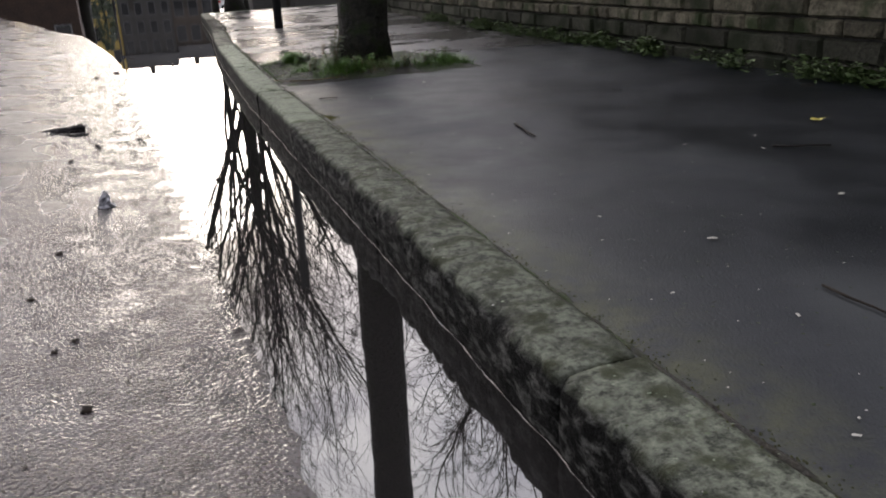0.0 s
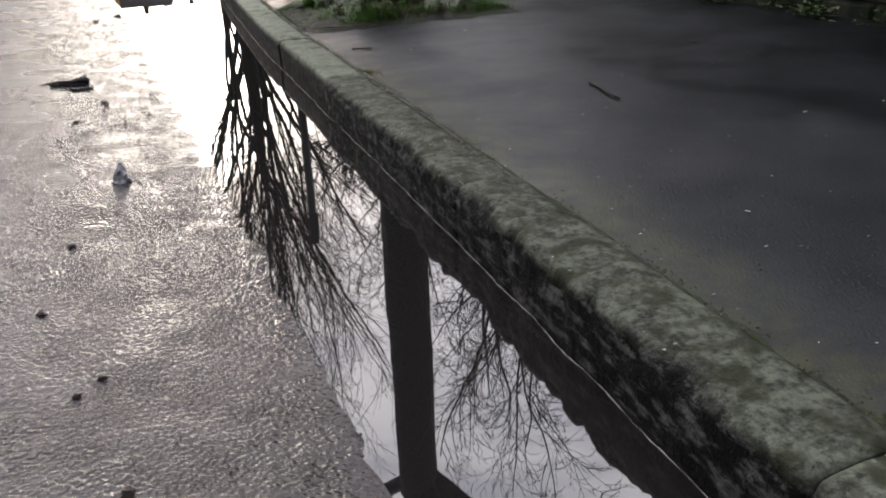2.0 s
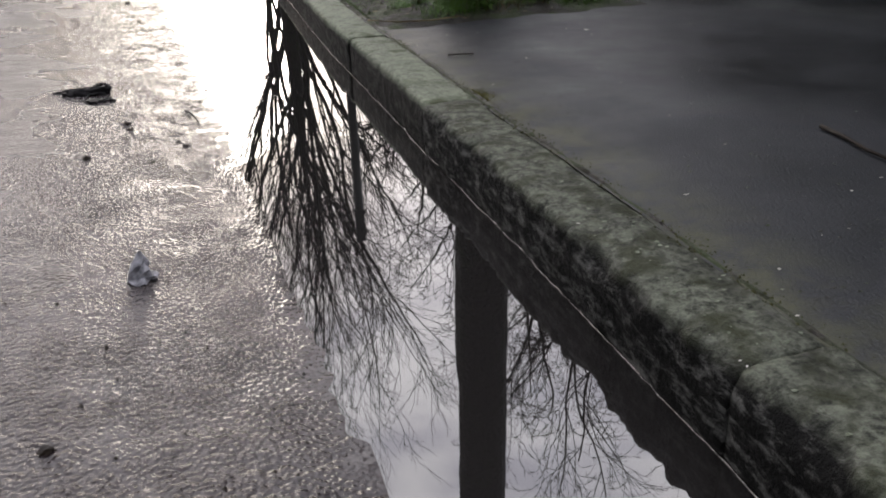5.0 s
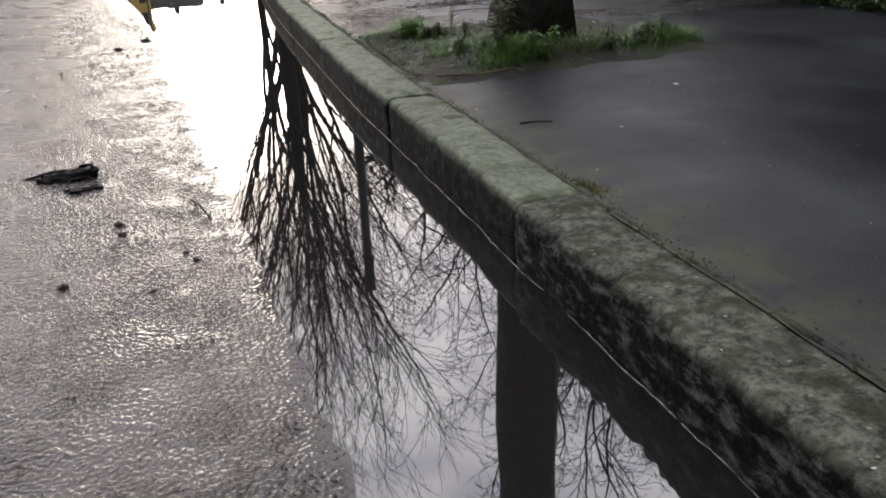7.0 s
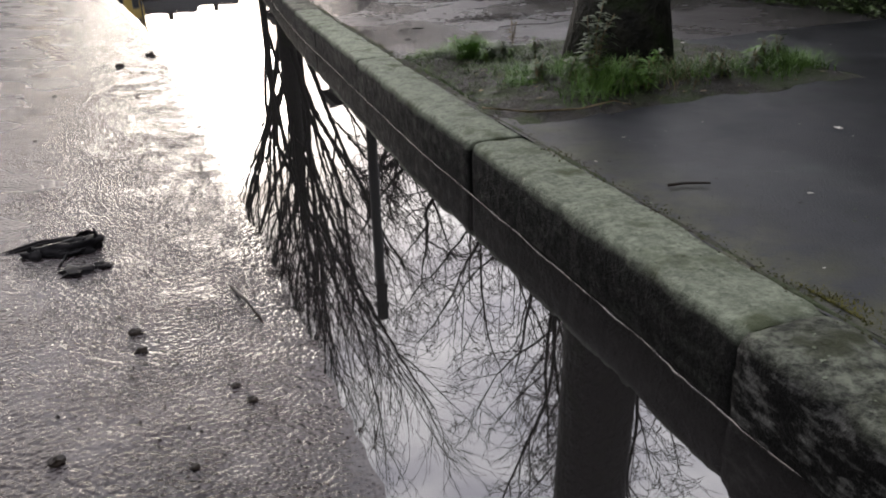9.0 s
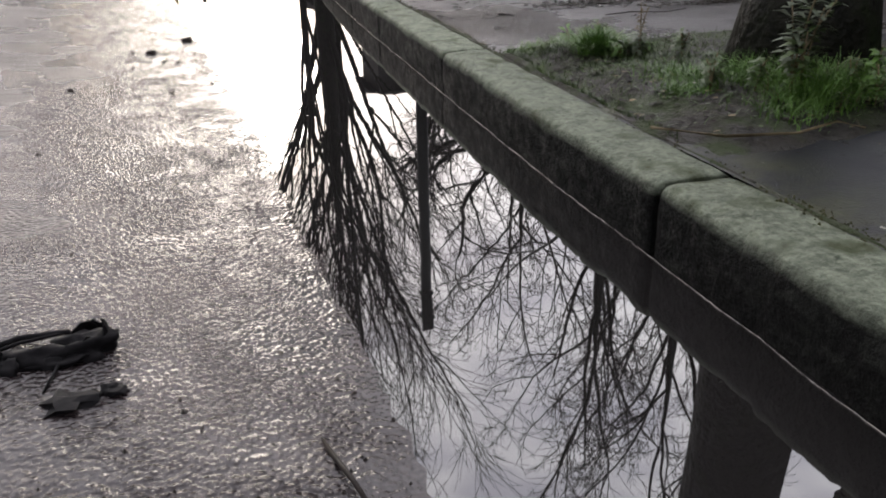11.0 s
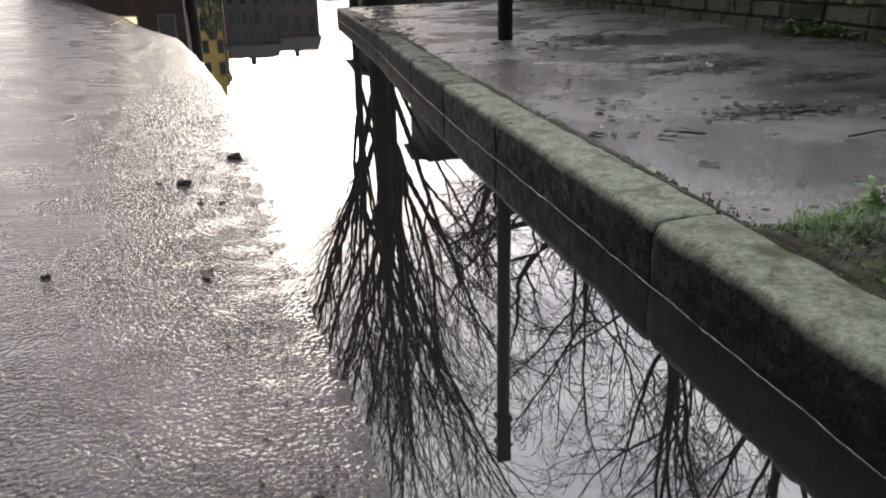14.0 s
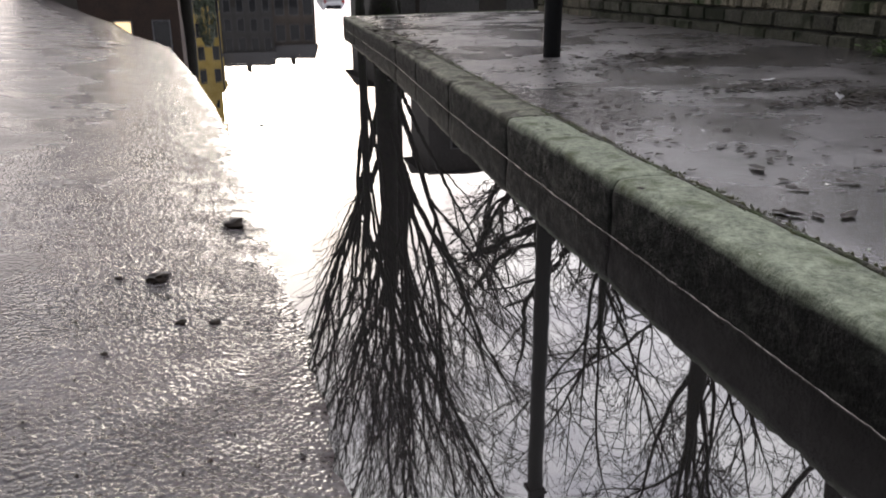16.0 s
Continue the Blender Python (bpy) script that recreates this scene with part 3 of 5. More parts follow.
def wall_courses():
    rnd = random.Random(11)
    z, row, singles = 0.12, 0, 0
    rest_v, rest_f = [], []
    heights = [0.14, 0.12, 0.095, 0.1, 0.11, 0.1]
    while z < wall_top(0) - 0.05:
        h = heights[row] if row < len(heights) else rnd.uniform(0.09, 0.14)
        y = -7.5 + rnd.uniform(0, 0.3)
        while y < WALL_END - 0.1:
            length = rnd.uniform(0.22, 0.5) if row != 2 else rnd.uniform(0.09, 0.26)
            y1 = min(y + length, WALL_END)
            if y < WALL_STEP < y1:
                y1 = WALL_STEP
            top = wall_top((y + y1) / 2)
            if z > top - 0.05:
                y = y1
                continue
            vs, fs = block_geometry(y, y1, z, min(z + h, top), rnd.random())
            if row < 5 and 0.8 < y < 13.5 and singles < 300:
                mesh_object("wall_block", vs, fs, M_WALLBASE if row < 2 else M_WALL, wall)
                singles += 1
            else:
                o = len(rest_v)
                rest_v += vs
                rest_f += [tuple(q + o for q in f) for f in fs]
            y = y1
        z += h
        row += 1
    tagged(mesh_object("upper_wall_blocks", rest_v, rest_f, M_WALL, wall), kind="stuff")


# ---------------------------------------------------------------- trees
def limb(tubes, twigs, start, way, length, radius, level, rnd, up, spread, kids, droop, sides=6, min_r=0.0035, wander=0.1):
    """A wandering tapered limb with side branches, into tubes (thick) or twigs (thin)."""
    n = max(4, int(length / (0.22 if level < 2 else 0.13)))
    n = min(n, 16)
    p, d = Vector(start), Vector(way).normalized()
    pts, rad = [p.copy()], [radius]
    step = length / n
    spawn = []
    for i in range(n):
        f = (i + 1) / n
        wob = Vector((rnd.gauss(0, 1), rnd.gauss(0, 1), rnd.gauss(0, 0.7))) * (wander if level < 2 else wander * 1.5)
        d = (d + wob + Vector((0, 0, up if level < 2 else up * 0.4 - droop))).normalized()
        p = p + d * step
        pts.append(p.copy())
        rad.append(max(min_r * 0.6, radius * (1 - 0.7 * f)))
        if f > (0.25 if level == 0 else 0.15):
            spawn.append((p.copy(), d.copy(), rad[-1], f))
    (tubes if level < 2 else twigs).add(pts, rad, sides if level < 2 else 3, cap=level < 2)
    if level >= 3 or not spawn:
        return
    count = kids[level]
    for c in range(count):
        q, dq, rq, f = spawn[min(len(spawn) - 1, int((c + rnd.random()) / count * len(spawn)))]
        side = Vector((rnd.gauss(0, 1), rnd.gauss(0, 1), rnd.gauss(0, 0.5)))
        side = (side - dq * side.dot(dq)).normalized()
        w = (dq * math.cos(spread) + side * math.sin(spread)).normalized()
        ln = length * rnd.uniform(0.35, 0.62) * (1.15 - 0.5 * f)
        limb(tubes, twigs, q, w, ln, max(min_r, rq * rnd.uniform(0.5, 0.75)), level + 1, rnd, up, spread, kids, droop, max(4, sides - 1), min_r, wander)


def tree(at, height, r0, r1, limbs, seed, label, name="tree", group="bare street trees", lean=(0, 0), up=0.06, spread=0.6, kids=(7, 5, 4), droop=0.03,
         limb_len=3.0, steep=0.55, low=0.75, leader=True, flare=1.3, min_r=0.005, wander=0.1, thick=0.52, tip=0.12):
    rnd = random.Random(seed)
    thing = empty(name, at)
    tagged(thing, label, "tree", group=group)
    trunk = Tubes()
    n = 14
    pts, rad = [], []
    for i in range(n + 1):
        f = i / n
        pts.append(Vector((lean[0] * f + 0.03 * n3(f * 3, seed), lean[1] * f + 0.03 * n3(f * 3, seed + 9), height * f)))
        rad.append((r0 + (r1 - r0) * f) * (1 + (flare - 1) * max(0, 1 - f * height / 0.25) ** 2) * (1 + 0.05 * n3(f * 9, seed, 2)))
    trunk.add(pts, [r * (1 - (1 - tip) * max(0.0, (q / n - 0.7) / 0.3)) for q, r in enumerate(rad)], 14)
    trunk.make("trunk", M_BARK, thing)
    twigs = Tubes()
    for i in range(limbs):
        f = low + (1 - low) * (i + 0.5) / limbs
        k = min(int(f * n), n - 1)
        p = pts[k].lerp(pts[k + 1], f * n - k)
        az = i * 2.4 + rnd.uniform(-0.4, 0.4)
        s = steep * rnd.uniform(0.75, 1.3)
        if leader and i == limbs - 1:
            s = 0.08
        way = Vector((math.cos(az) * math.sin(s), math.sin(az) * math.sin(s), math.cos(s)))
        b = Tubes()
        limb(b, twigs, p, way, limb_len * rnd.uniform(0.75, 1.15), rad[k] * thick * rnd.uniform(0.75, 1.2), 0, rnd, up, spread, kids, droop, 6, min_r, wander)
        b.make("limb", M_BARK, thing)
    tagged(twigs.make("twigs", M_TWIG, thing, smooth=False), "fine leafless twigs")
    return thing


tree((1.655, 4.6, 0.15), 3.5, 0.176, 0.155, 6, 5, "bare street tree with a thick dark trunk in a grassy pit", up=0.02, limb_len=3.6, steep=0.6, low=0.92,
     leader=False, lean=(-0.01, -0.03), flare=1.24, tip=1.0, kids=(7, 6, 4), min_r=0.004)
tree((2.65, 17.4, -0.05), 6.0, 0.2, 0.09, 20, 21, "bare upright tree with many steep limbs beside flood water", limb_len=6.2, steep=0.32, spread=0.42,
     kids=(8, 5, 4), low=0.1, up=0.04, min_r=0.006, wander=0.07, thick=0.3)
tree((2.2, 16.9, -0.05), 4.0, 0.07, 0.05, 7, 23, "slim bare tree with upright stems beside flood water", limb_len=4.4, steep=0.22, spread=0.4, kids=(8, 5, 4), low=0.2,
     up=0.04, min_r=0.007, wander=0.06, thick=0.6)
tree((2.95, 17.9, -0.05), 5.2, 0.09, 0.05, 9, 27, "slim bare tree with steep stems beside the larger tree", limb_len=4.6, steep=0.26, spread=0.4, kids=(8, 5, 4), low=0.15,
     up=0.04, min_r=0.006, wander=0.06, thick=0.55)
BEHIND = "bare trees behind the wall"
tree((7.3, 15.0, -0.1), 8.4, 0.2, 0.12, 9, 33, "bare slender tree standing behind the stone wall", limb_len=4.4, steep=0.45, low=0.6, group=BEHIND, kids=(7, 5, 3), min_r=0.007, thick=0.31)
tree((7.5, 20.4, -0.1), 5.0, 0.22, 0.14, 9, 47, "bare tree with crooked limbs behind the stone wall", limb_len=4.4, steep=0.95, low=0.55, spread=0.8, kids=(7, 5, 4), group=BEHIND,
     min_r=0.011, droop=-0.02, wander=0.26, thick=0.55)
tree((9.8, 28.0, -0.1), 5.0, 0.25, 0.18, 10, 91, "broad bare tree far behind the wall", limb_len=6.5, steep=0.8, low=0.5, spread=0.7, kids=(7, 6, 5), group=BEHIND, min_r=0.008, wander=0.14, thick=0.4)
tree((5.7, 10.4, -0.1), 6.8, 0.11, 0.05, 10, 58, "bare birch with drooping twigs behind the wall", limb_len=3.2, steep=0.5, low=0.5, droop=0.2, kids=(7, 5, 4), group=BEHIND, min_r=0.0058, thick=0.4)
tree((6.3, 16.6, -0.1), 6.5, 0.12, 0.07, 8, 63, "bare birch with hanging twigs by the wall end", limb_len=3.4, steep=0.6, low=0.55, droop=0.16, kids=(7, 5, 4), group=BEHIND, min_r=0.0065, thick=0.4)
tree((10.8, 19.0, -0.1), 7.5, 0.2, 0.14, 7, 71, "tall bare tree well behind the wall", limb_len=5.4, steep=0.6, low=0.65, kids=(7, 6, 5), group=BEHIND, min_r=0.0085, thick=0.38)


# ---------------------------------------------------------------- sign post
post = empty("sign_post", (2.05, 9.58, 0.16))
tagged(post, "tall black painted steel post with small sign plates", "post")
t = Tubes()
t.add([Vector((0, 0, -0.03)), Vector((0, 0, 3.22))], [0.054, 0.054], 16)
t.make("pole", M_POST, post)
t = Tubes()
t.add([Vector((0, 0, 3.22)), Vector((0, 0, 3.24)), Vector((0, 0, 3.26))], [0.058, 0.056, 0.03], 16)
t.make("cap", M_POST, post)
part("sign_plate", boxed(-0.075, -0.075, 2.8, 0.045, -0.062, 3.24, bevel=0.004), M_SIGN, post, "plain grey back of a sign")
for z in (2.82, 3.08):
    part("clip", boxed(-0.065, -0.064, z, 0.065, 0.064, z + 0.03, bevel=0.003), M_POST, post)


# ---------------------------------------------------------------- far buildings
def house(name, label, x0, y0, w, depth, eaves, ridge, z, m_wall, m_roof, cols, rows, gable=False, chimneys=1, win=(0.8, 1.3), lit=()):
    h = empty(name, (x0, y0, z))
    tagged(h, label, "house", group="houses at the end of the street")
    bm = boxed(0, 0, -0.5, w, depth, eaves)
    part("wall", bm, m_wall, h)
    bm = bmesh.new()
    o = 0.3
    if gable:
        prof = [(-o, eaves - 0.15), (w / 2, ridge), (w + o, eaves - 0.15)]
        vs = [bm.verts.new((x, y, zz)) for y in (-0.05, depth + o) for x, zz in prof]
    else:
        prof = [(-o, eaves - 0.15), (depth / 2, ridge), (depth + o, eaves - 0.15)]
        vs = [bm.verts.new((x, y, zz)) for x in (-o, w + o) for y, zz in prof]
    for f in ((0, 1, 4, 3), (1, 2, 5, 4), (0, 3, 5, 2), (0, 2, 1), (3, 4, 5)):
        bm.faces.new([vs[k] for k in f])
    bmesh.ops.recalc_face_normals(bm, faces=bm.faces)
    roof = part("roof", bm, m_roof, h)
    for c in range(chimneys):
        cx = w * (c + 0.5) / max(chimneys, 1)
        part("chimney", boxed(cx - 0.35, depth / 2 - 0.3, ridge - 0.6, cx + 0.35, depth / 2 + 0.3, ridge + 0.9, bevel=0.03), m_wall, h)
    for r in range(rows):
        for c in range(cols):
            cx, cz = w * (c + 0.5) / cols, 0.9 + r * (eaves - 0.4) / rows
            wd = part("window", boxed(cx - win[0] / 2, -0.06, cz, cx + win[0] / 2, 0.02, cz + win[1]), M_FRAME, h, "pale window frame")
            part("pane", boxed(cx - win[0] / 2 + 0.07, -0.075, cz + 0.07, cx + win[0] / 2 - 0.07, -0.05, cz + win[1] - 0.07), M_LIT if (r, c) in lit else M_PANE, wd, "warmly lit pane" if (r, c) in lit else "")
    part("door", boxed(w * 0.5 / cols + 0.6, -0.05, -0.3, w * 0.5 / cols + 1.5, 0.03, 1.9), M_DOOR, h)
    return h


M_LIT = bpy.data.materials.new("lamp_lit_pane")
M_LIT.use_nodes = True
M_LIT.node_tree.nodes["Principled BSDF"].inputs["Emission Color"].default_value = rgb(1.0, 0.72, 0.35)
M_LIT.node_tree.nodes["Principled BSDF"].inputs["Emission Strength"].default_value = 1.6
M_FRAME = surface("dull_painted_frame", (0.1, 0.1, 0.105), (0.24, 0.24, 0.25), rough=(0.4, 0.6), bump=0.0)
M_PANE = surface("dark_window_glass", (0.02, 0.022, 0.025), (0.03, 0.032, 0.036), rough=(0.02, 0.06), bump=0.0)
M_DOOR = surface("dark_door", (0.03, 0.025, 0.02), (0.06, 0.05, 0.04), rough=(0.4, 0.6), bump=0.0)
M_BRICK = surface("brown_brick", (0.035, 0.022, 0.017), (0.075, 0.048, 0.036), scale=2.0, rough=(0.8, 0.95), bump_scale=12, bump=0.3)
M_GREY = surface("grey_stone_front", (0.06, 0.058, 0.055), (0.12, 0.115, 0.11), scale=1.0, rough=(0.8, 0.95), bump_scale=12, bump=0.3)
M_GREYBROWN = surface("weathered_buff_stone", (0.07, 0.058, 0.048), (0.15, 0.125, 0.105), scale=0.8, rough=(0.8, 0.95), bump_scale=12, bump=0.3)
# yellow raised so that walls and roof look lit; the glow is in the colour
M_LITYELLOW = surface("lit_yellow_render", (0.62, 0.43, 0.1), (0.8, 0.6, 0.2), scale=1.0, rough=(0.7, 0.9), bump_scale=20, bump=0.2)
M_SLATE = surface("roof_slate", (0.018, 0.018, 0.02), (0.045, 0.044, 0.046), scale=2.0, spec=0.15, rough=(0.7, 0.9), bump_scale=20, bump=0.3)
house("brick_house", "tall brown brick house with a steep gable where the street bends", -7.7, 44, 6.5, 9, 12.5, 18.0, 0.2, M_BRICK, M_SLATE, 4, 3, gable=True, chimneys=1, win=(0.8, 1.6), lit=((0, 2),))
house("yellow_house", "narrow yellow rendered house with a steep gable, lit look put into its colour", -2.2, 120, 3.9, 8, 12.6, 15.2, 1.0, M_LITYELLOW, M_LITYELLOW, 2, 4, gable=True, chimneys=0, win=(0.9, 1.9))
house("yellow_tower", "slim tower-like yellow shape behind the gable, lit look put into its colour", -0.35, 128.5, 1.5, 2, 19.6, 20.4, 1.0, M_LITYELLOW, M_LITYELLOW, 1, 4, chimneys=0, win=(0.5, 1.5))
house("stone_house", "grey stone terrace across the end of the street", 1.72, 119, 6.9, 9, 8.0, 10.2, 1.0, M_GREY, M_SLATE, 4, 3, chimneys=1, win=(0.95, 1.7))
house("stone_house", "lower grey stone terrace with broad pale windows", 8.64, 119.3, 5.8, 9, 7.2, 9.4, 1.0, M_GREYBROWN, M_SLATE, 3, 2, chimneys=1, win=(1.3, 2.2))
house("flat_block", "dark flat-roofed building across the side street", 6.72, 30, 16, 2.4, 5.7, 5.9, 0.0, M_GREY, M_SLATE, 7, 2, chimneys=0)
house("low_annex", "low stone annex with a pale window", 5.3, 31, 1.35, 5, 2.9, 3.05, 0.0, M_GREY, M_SLATE, 1, 2, chimneys=0, win=(0.8, 0.9))


def column(name, label, x, y, h, r):
    c = empty(name, (x, y, -0.02))
    tagged(c, label, "post")
    t = Tubes()
    t.add([Vector((0, 0, 0)), Vector((0, 0, 1.2)), Vector((0, 0, 1.25)), Vector((0, 0, h))], [r * 1.5, r * 1.5, r, r * 0.8], 10)
    t.make("shaft", M_POST, c)
    t = Tubes()
    t.add([Vector((0, 0, h)), Vector((0, 0, h + 0.1)), Vector((0, 0, h + 0.28)), Vector((0, 0, h + 0.34))], [r, r * 1.6, r * 2.0, r * 0.6], 10)
    t.make("lantern", M_SIGN, c)
    return c


column("street_lamp", "slim grey street lamp far down the road", 0.62, 55.0, 8.4, 0.055)
tree((-0.9, 48.0, -0.05), 5.6, 0.3, 0.22, 7, 88, "stubby pollarded tree with a thick dark trunk far down the road", group="bare trees down the road", limb_len=1.5, steep=0.5, low=0.8,
     kids=(4, 3, 2), min_r=0.02, thick=0.5, wander=0.2, tip=0.6)
tree((5.6, 132.0, -0.45), 8.4, 0.3, 0.2, 7, 97, "bare tree rising behind the terrace roofs", group="bare trees down the road", limb_len=5.5, steep=0.4, low=0.6, kids=(5, 4, 3), min_r=0.04, thick=0.5, wander=0.2)


def evergreen(x, y, z, w, h, seed):
    """A dense evergreen bush: a stem and many small leaf clumps in an uneven mass."""
    rnd = random.Random(seed)
    e = empty("evergreen_bush", (x, y, z))
    tagged(e, "tall dark evergreen bush in front of the yellow house", "bush")
    t = Tubes()
    t.add([Vector((0, 0, -0.3)), Vector((0.05, 0, h * 0.5)), Vector((0, 0, h * 0.9))], [0.16, 0.1, 0.03], 8)
    t.make("trunk", M_BARK, e)
    vs, fs = [], []
    for k in range(1500):
        a, f = rnd.uniform(0, 6.283), rnd.random()
        r = w * 0.5 * math.sqrt(rnd.uniform(0.2, 1)) * (1 - 0.7 * f ** 2) * (1 + 0.35 * n3(math.cos(a) * 2, math.sin(a) * 2 + seed, f * 5))
        c, o = Vector((r * math.cos(a), r * math.sin(a), 0.2 + (h - 0.2) * f)), len(vs)
        d, u = Vector((rnd.gauss(0, 1), rnd.gauss(0, 1), rnd.gauss(0, 1))).normalized(), rnd.uniform(0.12, 0.3)
        p = d.orthogonal().normalized()
        vs += [c - d * u, c + p * u * 0.4, c + d * u, c - p * u * 0.4]
        fs.append((o, o + 1, o + 2, o + 3))
    tagged(mesh_object("crown", vs, fs, M_EVERGREEN, e), kind="stuff")


M_EVERGREEN = surface("dark_evergreen_leaf", (0.02, 0.035, 0.015), (0.06, 0.085, 0.035), scale=2.0, rough=(0.4, 0.6), bump=0.0)
evergreen(-0.1, 112.0, 0.8, 3.4, 6.6, 3)


def car(x, y, rz):
    c = empty("parked_car", (x, y, 0.2), rz)
    tagged(c, "white parked hatchback with red rear lights", "car")
    bm = bmesh.new()
    prof = [(-1.9, 0.3), (-1.95, 0.75), (-1.75, 0.92), (-1.5, 1.38), (-0.9, 1.46), (0.2, 1.44), (0.95, 0.98), (1.8, 0.82), (1.95, 0.55), (1.9, 0.3)]
    rows = [[bm.verts.new((sx * (0.84 if z < 1.0 else 0.66), yy, z)) for yy, z in prof] for sx in (-1, 1)]
    bm.faces.new(rows[0])
    bm.faces.new(list(reversed(rows[1])))
    for k in range(len(prof)):
        q = (k + 1) % len(prof)
        bm.faces.new((rows[0][k], rows[1][k], rows[1][q], rows[0][q]))
    bmesh.ops.recalc_face_normals(bm, faces=bm.faces)
    bmesh.ops.bevel(bm, geom=list(bm.edges), offset=0.04, segments=2, affect="EDGES")
    part("body", bm, M_CARPAINT, c)
    part("rear_window", boxed(-0.55, -1.68, 1.0, 0.55, -1.6, 1.32), M_PANE, c)
    for sx in (-0.68, 0.68):
        part("tail_light", boxed(sx - 0.1, -1.97, 0.68, sx + 0.1, -1.86, 0.88, bevel=0.01), M_TAIL, c, "red rear light")
    for sx in (-0.78, 0.78):
        for sy in (-1.2, 1.25):
            t = Tubes()
            t.add([Vector((sx - 0.09, sy, 0.3)), Vector((sx + 0.09, sy, 0.3))], [0.31, 0.31], 16)
            t.make("wheel", M_POST, c)
    return c


M_CARPAINT = surface("white_car_paint", (0.7, 0.7, 0.72), (0.8, 0.8, 0.82), rough=(0.1, 0.2), bump=0.0)
M_TAIL = surface("red_lens", (0.4, 0.02, 0.02), (0.55, 0.03, 0.03), rough=(0.1, 0.2), bump=0.0)
car(9.2, 68.0, 0)

# ---------------------------------------------------------------- tree pit
PX0, PX1, PY0, PY1 = 0.99, 2.3, 4.06, 5.34


def pit_inside(x, y):
    a = min(x - PX0, PX1 - x, y - PY0, PY1 - y)
    return a + 0.05 * n3(x * 5, y * 5, 1.0)


vs, fs = [], []
NX, NY = 44, 44
for i in range(NX + 1):
    for k in range(NY + 1):
        x, y = PX0 - 0.06 + (PX1 - PX0 + 0.12) * i / NX, PY0 - 0.06 + (PY1 - PY0 + 0.12) * k / NY
        a = max(-0.02, min(0.16, pit_inside(x, y)))
        x = max(x, kerb_x(y) + 0.17)
        vs.append((x, y, pave_z(x, y) + 0.22 * a + 0.012 * n3(x * 14, y * 14, 2) * (a > 0) - 0.004))
for i in range(NX):
    for k in range(NY):
        fs.append((i * (NY + 1) + k, (i + 1) * (NY + 1) + k, (i + 1) * (NY + 1) + k + 1, i * (NY + 1) + k + 1))
pit = mesh_object("tree_pit", vs, fs, M_SOIL, None, True)
tagged(pit, "bare damp soil of the pit round the tree", "soil", kind="structure")


def soil_z(x, y):
    a = max(0.0, min(0.16, pit_inside(x, y)))
    return pave_z(x, y) + 0.22 * a - 0.004


def blades(points, h, w, rnd, curl=0.6):
    """Curved tapering grass blades, rooted at points."""
    vs, fs = [], []
    for x, y, z in points:
        az, hh, c = rnd.uniform(0, 6.283), h * rnd.uniform(0.3, 1.3), curl * rnd.uniform(0.2, 1.3)
        dx, dy = math.cos(az), math.sin(az)
        o = len(vs)
        for i in range(4):
            f = i / 3
            r, zz, ww = hh * c * f * f, hh * f * (1 - 0.35 * c * f), w * (1 - f) + 0.0004
            cx, cy = x + dx * r, y + dy * r
            vs += [(cx - dy * ww, cy + dx * ww, z + zz), (cx + dy * ww, cy - dx * ww, z + zz)]
            if i:
                q = o + 2 * i
                fs.append((q - 2, q - 1, q + 1, q))
    return vs, fs


def tuft(name, label, cx, cy, rx, ry, count, h, w, material, seed, zf=soil_z, curl=0.6):
    rnd = random.Random(seed)
    p = []
    for _ in range(count):
        x, y = rnd.gauss(cx, rx * 0.6), rnd.gauss(cy, ry * 0.6)
        x = max(x, kerb_x(y) + 0.19)
        if zf is soil_z and pit_inside(x, y) < -0.02:
            continue
        p.append((x, y, zf(x, y) - 0.004))
    ob = mesh_object(name, *blades(p, h, w, rnd, curl), material)
    return tagged(ob, label, "grass", group="grass in the tree pit", kind="stuff")


